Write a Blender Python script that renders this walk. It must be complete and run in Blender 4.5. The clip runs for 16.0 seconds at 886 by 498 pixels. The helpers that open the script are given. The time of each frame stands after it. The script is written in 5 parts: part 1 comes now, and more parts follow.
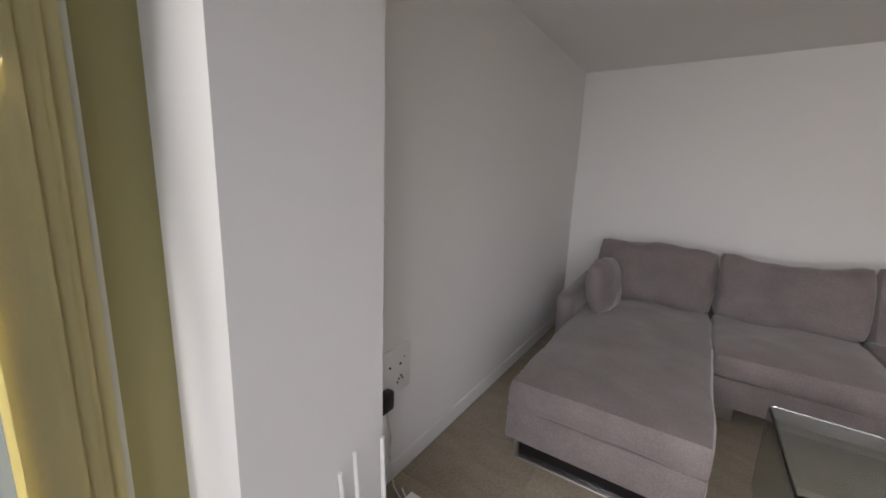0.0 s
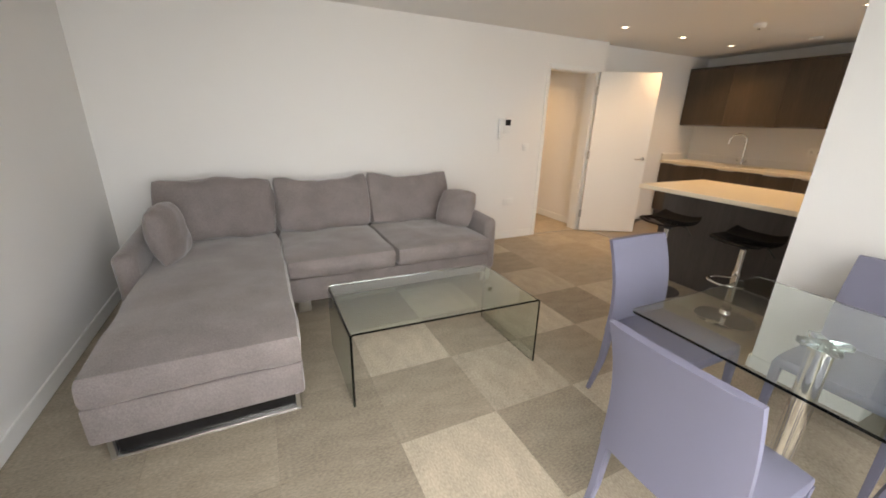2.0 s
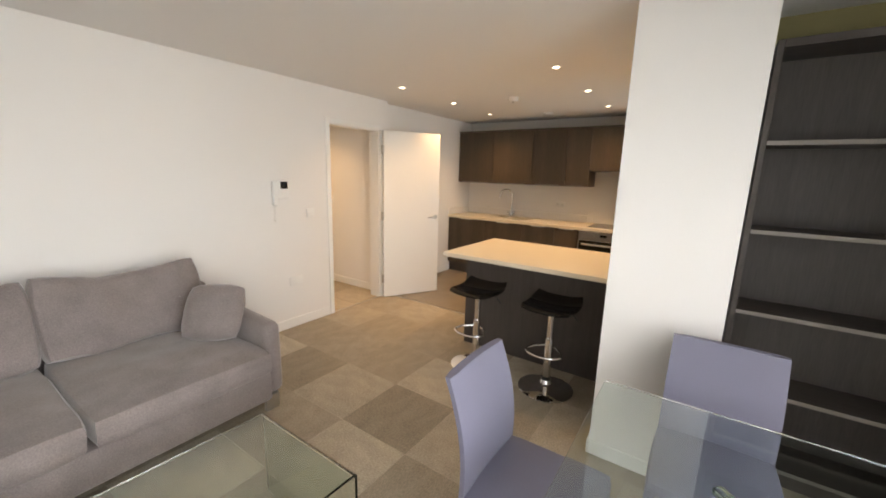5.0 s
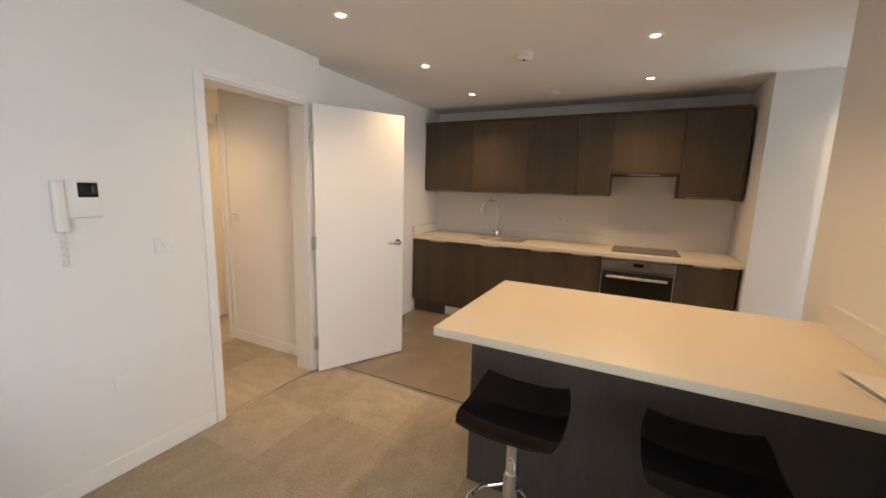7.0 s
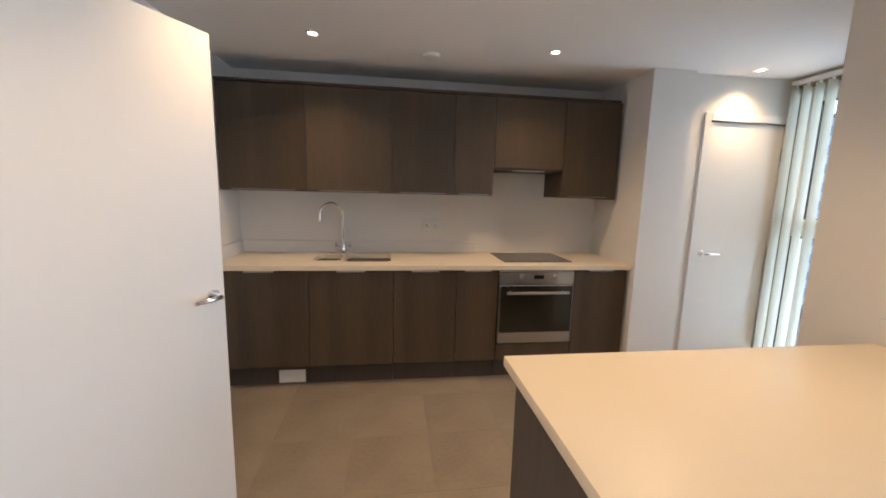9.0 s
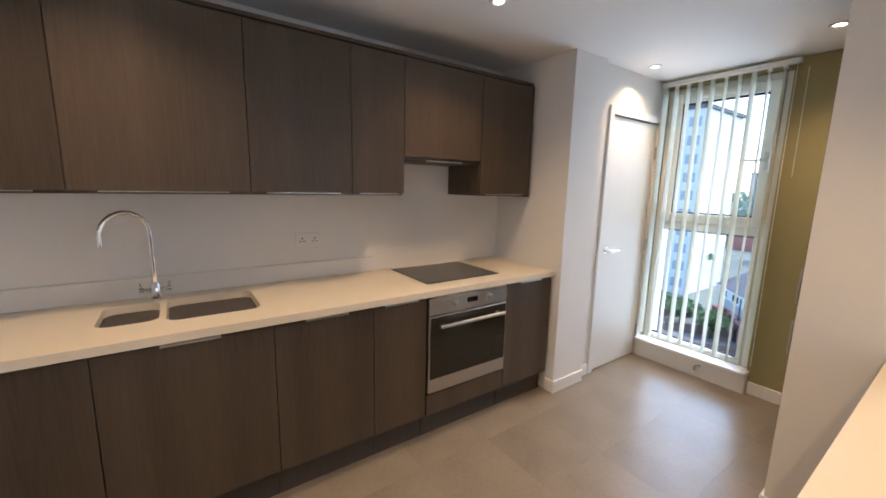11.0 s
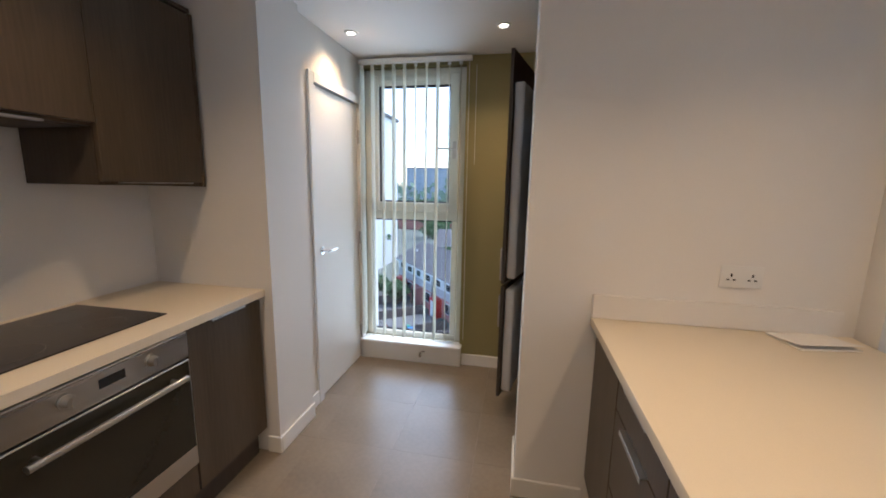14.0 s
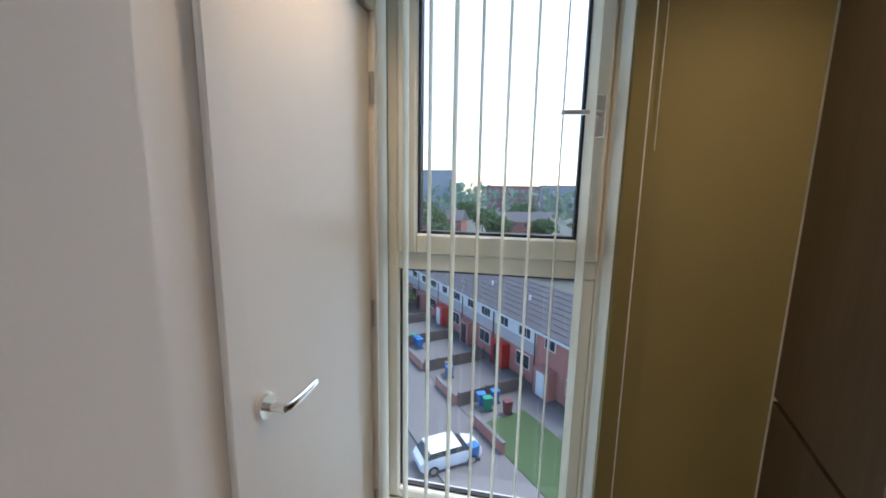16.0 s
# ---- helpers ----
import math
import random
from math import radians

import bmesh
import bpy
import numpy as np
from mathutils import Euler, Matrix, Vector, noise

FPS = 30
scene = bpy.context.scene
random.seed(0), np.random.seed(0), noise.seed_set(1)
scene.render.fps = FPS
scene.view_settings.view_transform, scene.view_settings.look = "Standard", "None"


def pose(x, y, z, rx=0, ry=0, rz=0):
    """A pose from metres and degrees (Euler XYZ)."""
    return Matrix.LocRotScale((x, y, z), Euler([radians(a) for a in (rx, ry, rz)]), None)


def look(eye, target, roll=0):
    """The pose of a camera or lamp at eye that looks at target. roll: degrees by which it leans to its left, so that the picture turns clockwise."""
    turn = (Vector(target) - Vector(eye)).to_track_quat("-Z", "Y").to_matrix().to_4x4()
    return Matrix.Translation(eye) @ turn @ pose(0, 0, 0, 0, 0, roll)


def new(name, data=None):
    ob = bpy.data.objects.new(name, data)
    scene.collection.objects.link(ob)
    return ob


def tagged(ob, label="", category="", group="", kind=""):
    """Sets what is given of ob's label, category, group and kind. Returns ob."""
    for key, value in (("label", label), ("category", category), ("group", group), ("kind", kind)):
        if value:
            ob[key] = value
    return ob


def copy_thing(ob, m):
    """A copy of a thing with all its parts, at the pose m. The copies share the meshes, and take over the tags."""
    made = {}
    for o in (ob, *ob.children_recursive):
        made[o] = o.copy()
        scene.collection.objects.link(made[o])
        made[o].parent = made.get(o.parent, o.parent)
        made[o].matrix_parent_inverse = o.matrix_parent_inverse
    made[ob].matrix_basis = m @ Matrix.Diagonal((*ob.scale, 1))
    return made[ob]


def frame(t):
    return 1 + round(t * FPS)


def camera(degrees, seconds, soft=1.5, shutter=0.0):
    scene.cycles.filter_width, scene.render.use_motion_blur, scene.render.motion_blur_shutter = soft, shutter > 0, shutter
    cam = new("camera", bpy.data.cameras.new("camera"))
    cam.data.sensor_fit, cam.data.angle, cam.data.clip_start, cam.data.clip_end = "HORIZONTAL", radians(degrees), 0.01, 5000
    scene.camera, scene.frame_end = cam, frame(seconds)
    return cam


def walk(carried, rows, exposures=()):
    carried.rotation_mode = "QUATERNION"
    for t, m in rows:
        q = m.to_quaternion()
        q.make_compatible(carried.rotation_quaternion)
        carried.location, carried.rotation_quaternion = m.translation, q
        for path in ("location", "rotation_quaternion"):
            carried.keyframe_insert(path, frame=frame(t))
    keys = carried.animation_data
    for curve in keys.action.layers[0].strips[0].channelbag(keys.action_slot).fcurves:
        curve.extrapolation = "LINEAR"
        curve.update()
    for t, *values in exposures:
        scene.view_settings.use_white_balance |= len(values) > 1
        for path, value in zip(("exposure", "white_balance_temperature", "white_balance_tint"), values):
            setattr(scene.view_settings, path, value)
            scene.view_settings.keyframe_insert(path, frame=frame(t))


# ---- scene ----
cam = camera(98.6, 16.0, soft=1.8)
PATH = [
    (0, (-3.28, -3.815, 1.423), (-4.365, -2.181, 1.033), 2.2),
    (0.5, (-3.276, -3.781, 1.401), (-3.762, -1.911, 0.884), 1.2),
    (1, (-3.268, -3.823, 1.412), (-3.22, -1.914, 0.818), 1.2),
    (1.5, (-3.225, -3.852, 1.416), (-2.762, -2.015, 0.775), 1.3),
    (2, (-3.186, -3.879, 1.423), (-2.36, -2.175, 0.779), 1.5),
    (2.5, (-3.142, -3.912, 1.435), (-2.043, -2.371, 0.788), 1.4),
    (3, (-3.097, -3.934, 1.442), (-1.78, -2.574, 0.796), 1.3),
    (3.5, (-3.012, -3.95, 1.478), (-1.545, -2.756, 0.83), 1.3),
    (4, (-2.885, -3.878, 1.564), (-1.317, -2.797, 0.953), 1.8),
    (4.5, (-2.755, -3.622, 1.538), (-1.151, -2.531, 1.055), 1.7),
    (5, (-2.634, -3.249, 1.553), (-1.011, -2.147, 1.164), 1.6),
    (5.2, (-2.538, -3.132, 1.533), (-0.916, -2.018, 1.175), 1.5),
    (7.3, (-1.174, -2.022, 1.456), (0.645, -1.25, 1.146), 1.6),
    (7.5, (-1.084, -1.923, 1.467), (0.774, -1.25, 1.156), 1.6),
    (8, (-0.857, -1.647, 1.454), (1.096, -1.343, 1.148), 1.3),
    (8.2, (-0.752, -1.531, 1.442), (1.217, -1.348, 1.141), 1.2),
    (10.3, (0.458, -0.797, 1.46), (2.257, -1.585, 1.156), 1.8),
    (10.5, (0.550, -0.793, 1.48), (2.319, -1.632, 1.172), 1.6),
    (11, (0.748, -0.827, 1.482), (2.362, -1.963, 1.158), 1.3),
    (11.5, (0.855, -0.865, 1.473), (2.245, -2.266, 1.147), 1.3),
    (12, (0.87, -0.821, 1.465), (1.837, -2.542, 1.139), 1.4),
    (12.5, (0.884, -0.788, 1.42), (1.44, -2.683, 1.103), 1.0),
    (13, (0.935, -0.803, 1.417), (1.366, -2.73, 1.098), 1.1),
    (13.5, (1.053, -1.004, 1.431), (1.438, -2.938, 1.099), 1.2),
    (14, (1.204, -1.343, 1.451), (1.581, -3.278, 1.117), 1.1),
    (14.5, (1.432, -1.74, 1.474), (1.801, -3.677, 1.144), 1.0),
    (15, (1.545, -2.135, 1.494), (1.95, -4.063, 1.148), 1.4),
    (15.5, (1.71, -2.535, 1.485), (2.113, -4.465, 1.16), 1.4),
    (16, (1.93, -2.932, 1.48), (2.325, -4.866, 1.157), 1.0),
]
EXPOSURES = [
    (0.0, 1.0, 6500, 16), (0.5, 1.35, 6600, 12), (1.0, 1.78, 6700, 10), (2.0, 1.85, 6700, 10), (5.0, 2.05, 6700, 10), (8.0, 1.76, 5800, 10),
    (10.5, 2.12, 5300, 10), (12.0, 1.74, 5250, 10), (13.0, 1.5, 5200, 10), (14.2, 1.55, 5300, 10), (15.2, 1.62, 5400, 10), (16.0, 1.15, 5450, 10),
]
walk(cam, [(t, look(eye, target, roll)) for t, eye, target, roll in PATH], EXPOSURES)

# ---- light ----
def sky_world():
    w = bpy.data.worlds.new("overcast_sky")
    scene.world = w
    w.use_nodes = True
    nt = w.node_tree
    bg = nt.nodes["Background"]
    sky = nt.nodes.new("ShaderNodeTexSky")
    sky.sky_type = "NISHITA"
    sky.sun_disc = False
    sky.sun_elevation, sky.sun_rotation = radians(48), radians(200)
    sky.air_density, sky.dust_density, sky.ozone_density = 1.0, 1.5, 1.0
    nt.links.new(sky.outputs[0], bg.inputs[0])
    bg.inputs[1].default_value = 0.15


sky_world()


def lamp(name, kind, m, energy, colour, **more):
    data = bpy.data.lights.new(name, kind)
    data.energy, data.color = energy, colour
    for key, value in more.items():
        if key == "size":
            data.shape, data.size, data.size_y = "RECTANGLE", value[0], value[1]
        elif key == "spread":
            data.spread = value
        elif key == "angle":
            data.angle = value
        elif key == "cone":
            data.spot_size, data.spot_blend = radians(value[0]), value[1]
        elif key == "radius":
            data.shadow_soft_size = value
    ob = new(name, data)
    ob.matrix_basis = m
    return ob


DAY = (1.0, 0.97, 0.94)
COOL = (0.84, 0.94, 1.0)
WARM = (1.0, 0.61, 0.29)
# the sun behind cloud, and the sky's light in each window opening
lamp("sun", "SUN", look((0, 0, 30), (6, 4, 12)), 1.5, (1.0, 0.96, 0.9), angle=radians(25))
lamp("sky_in_kitchen_window", "AREA", look((2.03, -4.285, 1.15), (2.03, 0, 1.05)), 4.4, COOL, size=(0.74, 2.2), spread=radians(140))
lamp("sky_in_living_window", "AREA", look((-2.55, -4.42, 1.28), (-1.7, 0, -0.5)), 12, DAY, size=(2.5, 1.75), spread=radians(122))
lamp("sky_in_west_window", "AREA", look((-4.40, -3.93, 1.15), (0, -3.93, 0.4)), 5.2, DAY, size=(0.55, 2.2))

# ---- materials ----
def material(name, base, rough=0.5, metal=0.0, **more):
    """A principled material with two scales of procedural variation."""
    k = bpy.data.materials.new(name)
    k.use_nodes = True
    nt = k.node_tree
    b = nt.nodes["Principled BSDF"]
    b.inputs["Roughness"].default_value = rough
    b.inputs["Metallic"].default_value = metal
    tc = nt.nodes.new("ShaderNodeTexCoord")
    mp = nt.nodes.new("ShaderNodeMapping")
    mp.inputs["Scale"].default_value = more.get("stretch", (1, 1, 1))
    nt.links.new(tc.outputs["Object"], mp.inputs[0])
    n1 = nt.nodes.new("ShaderNodeTexNoise")
    n1.inputs["Scale"].default_value = more.get("coarse", 2.0)
    n1.inputs["Detail"].default_value = 4
    n2 = nt.nodes.new("ShaderNodeTexNoise")
    n2.inputs["Scale"].default_value = more.get("fine", 60.0)
    n2.inputs["Detail"].default_value = 3
    for n in (n1, n2):
        nt.links.new(mp.outputs[0], n.inputs["Vector"])
    add = nt.nodes.new("ShaderNodeMath")
    add.operation = "ADD"
    h1 = nt.nodes.new("ShaderNodeMath")
    h1.operation = "MULTIPLY_ADD"
    h1.inputs[1].default_value = more.get("coarse_mix", 0.5)
    h1.inputs[2].default_value = 0.0
    nt.links.new(n1.outputs[0], h1.inputs[0])
    h2 = nt.nodes.new("ShaderNodeMath")
    h2.operation = "MULTIPLY_ADD"
    h2.inputs[1].default_value = more.get("fine_mix", 0.5)
    h2.inputs[2].default_value = 0.5 - 0.5 * (more.get("coarse_mix", 0.5) + more.get("fine_mix", 0.5))
    nt.links.new(n2.outputs[0], h2.inputs[0])
    nt.links.new(h1.outputs[0], add.inputs[0])
    nt.links.new(h2.outputs[0], add.inputs[1])
    fac = add.outputs[0]
    if more.get("tone"):
        oi = nt.nodes.new("ShaderNodeObjectInfo")
        t = nt.nodes.new("ShaderNodeMath")
        t.operation = "MULTIPLY_ADD"
        t.inputs[1].default_value = more["tone"]
        nt.links.new(oi.outputs["Random"], t.inputs[0])
        nt.links.new(fac, t.inputs[2])
        sub = nt.nodes.new("ShaderNodeMath")
        sub.operation = "SUBTRACT"
        sub.inputs[1].default_value = more["tone"] / 2
        nt.links.new(t.outputs[0], sub.inputs[0])
        fac = sub.outputs[0]
    var = more.get("var", 0.12)
    mix = nt.nodes.new("ShaderNodeMix")
    mix.data_type = "RGBA"
    other = more.get("other")
    lo = [c * (1 - var) for c in base] if other is None else base
    hi = [min(1, c * (1 + var)) for c in base] if other is None else other
    mix.inputs["A"].default_value = (*lo, 1)
    mix.inputs["B"].default_value = (*hi, 1)
    nt.links.new(fac, mix.inputs["Factor"])
    nt.links.new(mix.outputs["Result"], b.inputs["Base Color"])
    if more.get("rough_var"):
        r = nt.nodes.new("ShaderNodeMath")
        r.operation = "MULTIPLY_ADD"
        r.inputs[1].default_value = more["rough_var"]
        r.inputs[2].default_value = rough - more["rough_var"] / 2
        nt.links.new(n1.outputs[0], r.inputs[0])
        nt.links.new(r.outputs[0], b.inputs["Roughness"])
    if more.get("bump"):
        bp = nt.nodes.new("ShaderNodeBump")
        bp.inputs["Strength"].default_value = more["bump"]
        bp.inputs["Distance"].default_value = more.get("depth", 0.002)
        nt.links.new(n2.outputs[0], bp.inputs["Height"])
        nt.links.new(bp.outputs[0], b.inputs["Normal"])
    if more.get("sheen"):
        b.inputs["Sheen Weight"].default_value = more["sheen"]
        b.inputs["Sheen Roughness"].default_value = 0.4
    if more.get("spec") is not None:
        b.inputs["Specular IOR Level"].default_value = more["spec"]
    return k


def glass(name, tint, rough=0.0):
    k = bpy.data.materials.new(name)
    k.use_nodes = True
    b = k.node_tree.nodes["Principled BSDF"]
    b.inputs["Base Color"].default_value = (*tint, 1)
    b.inputs["Transmission Weight"].default_value = 1.0
    b.inputs["Roughness"].default_value = rough
    b.inputs["IOR"].default_value = 1.45
    return k


def glowing(name, colour, strength):
    k = bpy.data.materials.new(name)
    k.use_nodes = True
    b = k.node_tree.nodes["Principled BSDF"]
    b.inputs["Base Color"].default_value = (0.9, 0.9, 0.9, 1)
    b.inputs["Emission Color"].default_value = (*colour, 1)
    b.inputs["Emission Strength"].default_value = strength
    return k


PAINT = material("white_wall_paint", (0.80, 0.79, 0.77), 0.75, coarse=1.3, fine=140, var=0.03, bump=0.08, depth=0.001)
CEIL = material("ceiling_paint", (0.80, 0.79, 0.77), 0.85, coarse=1.0, fine=120, var=0.025, bump=0.05, depth=0.001)
OLIVE = material("olive_paint", (0.30, 0.265, 0.115), 0.7, coarse=1.5, fine=120, var=0.05, bump=0.06, depth=0.001)
GLOSS = material("white_satin_paint", (0.82, 0.82, 0.80), 0.35, coarse=3, fine=90, var=0.02, rough_var=0.1)
DOORW = material("white_door_paint", (0.83, 0.82, 0.79), 0.4, coarse=2, fine=70, var=0.025, stretch=(1, 1, 0.3), rough_var=0.1)
CARPET_A = material("light_carpet", (0.405, 0.355, 0.277), 0.95, coarse=5, fine=62, stretch=(2.4, 1, 1), var=0.36, coarse_mix=0.8, fine_mix=1.4, bump=0.5, depth=0.003, tone=0.3, sheen=0.15, spec=0.1)
CARPET_B = material("dark_carpet", (0.300, 0.260, 0.200), 0.95, coarse=5, fine=62, stretch=(1, 2.4, 1), var=0.36, coarse_mix=0.8, fine_mix=1.4, bump=0.5, depth=0.003, tone=0.3, sheen=0.15, spec=0.1)
CARPET_C = material("middle_carpet", (0.345, 0.300, 0.233), 0.95, coarse=5, fine=62, stretch=(1.6, 1.6, 1), var=0.36, coarse_mix=0.8, fine_mix=1.4, bump=0.5, depth=0.003, tone=0.3, sheen=0.15, spec=0.1)
VINYL = material("stone_floor_tile", (0.232, 0.192, 0.146), 0.30, coarse=2.5, fine=45, var=0.3, coarse_mix=1.2, tone=0.16, bump=0.05, depth=0.001, rough_var=0.12)
GROUT = material("floor_joint", (0.17, 0.138, 0.103), 0.8, var=0.1)
SOFA = material("grey_velour", (0.215, 0.188, 0.182), 0.9, coarse=6, fine=160, var=0.32, coarse_mix=0.9, fine_mix=1.2, bump=0.25, depth=0.002, sheen=0.5, spec=0.15)
LILAC = material("lilac_faux_leather", (0.160, 0.160, 0.220), 0.55, coarse=3, fine=260, var=0.07, bump=0.12, depth=0.001, spec=0.3)
WOOD = material("dark_oak_laminate", (0.052, 0.0385, 0.0265), 0.38, coarse=1.2, fine=16, stretch=(7, 7, 0.4), other=(0.110, 0.082, 0.056), coarse_mix=1.1, fine_mix=0.9, tone=0.25, bump=0.08, depth=0.001, spec=0.35)
WENGE = material("black_brown_wood", (0.040, 0.034, 0.031), 0.5, coarse=3.0, fine=24, stretch=(8, 0.6, 8), other=(0.11, 0.094, 0.084), bump=0.1, depth=0.001, spec=0.35)
PANEL = material("dark_grey_panel", (0.042, 0.036, 0.034), 0.5, coarse=3.0, fine=24, stretch=(8, 8, 0.6), other=(0.11, 0.096, 0.088), bump=0.08, depth=0.001, spec=0.35)
EDGE = material("wood_edge", (0.24, 0.215, 0.195), 0.5, var=0.15)
QUARTZ = material("white_quartz", (0.78, 0.70, 0.555), 0.36, coarse=3, fine=320, var=0.05, fine_mix=0.9)
STEEL = material("brushed_steel", (0.56, 0.55, 0.53), 0.3, 1.0, coarse=4, fine=160, stretch=(1, 0.05, 8), var=0.12, rough_var=0.12)
CHROME = material("chrome", (0.82, 0.82, 0.82), 0.07, 1.0, var=0.02, rough_var=0.05)
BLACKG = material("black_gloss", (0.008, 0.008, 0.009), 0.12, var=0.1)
HOBG = material("hob_glass", (0.035, 0.030, 0.026), 0.12, var=0.15, rough_var=0.08)
OVENG = material("oven_glass", (0.022, 0.021, 0.015), 0.05, var=0.1)
BLACK = material("black_plastic", (0.015, 0.015, 0.015), 0.45, var=0.2)
WPLAST = material("white_plastic", (0.80, 0.80, 0.78), 0.4, var=0.02)
UPSTAND = material("white_upstand", (0.78, 0.765, 0.74), 0.4, coarse=3, fine=320, var=0.04, fine_mix=0.9)
UPVC = material("cream_upvc", (0.74, 0.74, 0.68), 0.35, var=0.03)
GASKET = material("black_gasket", (0.02, 0.02, 0.022), 0.6, var=0.2)
SLAT = material("cream_blind_fabric", (0.66, 0.65, 0.56), 0.9, coarse=6, fine=300, var=0.06, bump=0.1, depth=0.001)
YSLAT = material("yellow_blind_fabric", (0.77, 0.71, 0.42), 0.9, coarse=6, fine=120, stretch=(6, 6, 0.6), var=0.12, bump=0.1, depth=0.001)
LINER = material("fridge_liner", (0.75, 0.76, 0.78), 0.4, var=0.03)


def let_light_through(k, share):
    """Thin fabric: part of the light passes through it."""
    nt = k.node_tree
    out = nt.nodes["Material Output"]
    front = nt.nodes["Principled BSDF"]
    mix, thin = nt.nodes.new("ShaderNodeMixShader"), nt.nodes.new("ShaderNodeBsdfTranslucent")
    mix.inputs[0].default_value = share
    src = front.inputs["Base Color"]
    thin.inputs[0].default_value = src.default_value
    if src.is_linked:
        nt.links.new(src.links[0].from_socket, thin.inputs[0])
    nt.links.new(front.outputs[0], mix.inputs[1])
    nt.links.new(thin.outputs[0], mix.inputs[2])
    nt.links.new(mix.outputs[0], out.inputs[0])


let_light_through(SLAT, 0.45)
let_light_through(YSLAT, 0.6)
LEDGE = material("pale_raw_board", (0.55, 0.42, 0.28), 0.5, coarse=4, fine=40, stretch=(1, 6, 1), var=0.12)
FRIDGEIN = material("fridge_inside", (0.52, 0.56, 0.63), 0.5, var=0.15)
GLASS_T = glass("green_table_glass", (0.86, 0.945, 0.915))
GLASS_E = glass("green_glass_edge", (0.14, 0.30, 0.26), 0.2)
GLASS_W = glass("window_glass", (0.97, 0.98, 0.98))
BULB = glowing("lit_spot_lens", (1.0, 0.80, 0.55), 4.0)
PAPER = material("paper", (0.82, 0.80, 0.77), 0.8, var=0.03)
RED = material("red_plastic", (0.5, 0.02, 0.02), 0.5, var=0.1)
BRICK = material("red_brick", (0.45, 0.20, 0.16), 0.85, coarse=0.6, fine=9, var=0.25, bump=0.2, depth=0.01)
RENDERG = material("grey_render", (0.48, 0.45, 0.44), 0.85, coarse=0.5, fine=8, var=0.12)
WBOARD = material("white_cladding", (0.75, 0.75, 0.73), 0.6, coarse=0.7, fine=10, var=0.05)
ROOF = material("grey_roof_tile", (0.115, 0.108, 0.108), 0.8, coarse=0.4, fine=5, var=0.25, bump=0.3, depth=0.02)
ASPHALT = material("wet_asphalt", (0.11, 0.11, 0.112), 0.55, coarse=0.25, fine=14, var=0.25)
PAVE = material("concrete_paving", (0.17, 0.16, 0.15), 0.85, coarse=0.4, fine=7, var=0.2)
GRASS = material("grass", (0.06, 0.10, 0.035), 0.9, coarse=0.3, fine=12, var=0.4)
LAND = material("town_ground", (0.13, 0.14, 0.11), 0.9, coarse=0.03, fine=0.4, var=0.4)
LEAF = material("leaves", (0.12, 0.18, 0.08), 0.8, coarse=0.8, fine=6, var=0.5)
# leaf colour paled and greyed, so the distance haze is painted in
HAZELEAF = material("haze_paled_leaves", (0.20, 0.27, 0.19), 0.9, coarse=0.1, fine=1, var=0.4)
BARK = material("bark", (0.10, 0.075, 0.05), 0.9, coarse=2, fine=20, var=0.3)
let_light_through(LEAF, 0.4)
let_light_through(HAZELEAF, 0.3)
FENCE = material("weathered_fence", (0.16, 0.12, 0.10), 0.85, coarse=1, fine=12, var=0.3)
# glass colour carries painted haze and reflected sky, hence no dark panes
HAZEGLASS = material("haze_paled_glass", (0.40, 0.42, 0.45), 0.6, var=0.15)
DGLASS = material("dark_window", (0.04, 0.045, 0.05), 0.1, var=0.2)
BINBLUE = material("blue_bin", (0.02, 0.16, 0.42), 0.45, var=0.1)
BINGREEN = material("green_bin", (0.02, 0.25, 0.14), 0.45, var=0.1)
BINBROWN = material("brown_bin", (0.16, 0.04, 0.05), 0.45, var=0.1)
CARW = material("white_car_paint", (0.8, 0.8, 0.8), 0.2, var=0.02)
# concrete lightened towards blue: haze of the skyline blocks, put into the colour
HAZEBLOCK = material("haze_paled_concrete", (0.45, 0.46, 0.50), 0.9, coarse=0.1, fine=1, var=0.12)

# ---- mesh helpers ----
PLACE = {}


def thing(name, label, category, m=None, group="", kind=""):
    ob = new(name)
    ob.empty_display_size = 0.1
    m = m or Matrix()
    ob.matrix_basis = m
    PLACE[ob.name] = m
    return tagged(ob, label, category, group, kind)


def smooth(me, angle=35):
    for p in me.polygons:
        p.use_smooth = True
    me.set_sharp_from_angle(angle=radians(angle))


def part(name, bm, mat, parent=None, label="", local=False, round_off=True):
    """Links a bmesh, in world places unless local, as one mesh under a thing or a part."""
    me = bpy.data.meshes.new(name)
    if parent is not None and not local:
        bm.transform(PLACE[parent.name].inverted())
    bmesh.ops.recalc_face_normals(bm, faces=bm.faces[:])
    bm.to_mesh(me)
    bm.free()
    for k in (mat if isinstance(mat, (list, tuple)) else [mat]):
        me.materials.append(k)
    if round_off:
        smooth(me)
    ob = new(name, me)
    if parent is not None:
        ob.parent = parent
        PLACE[ob.name] = PLACE[parent.name]
    else:
        PLACE[ob.name] = Matrix()
    if label:
        tagged(ob, label)
    return ob


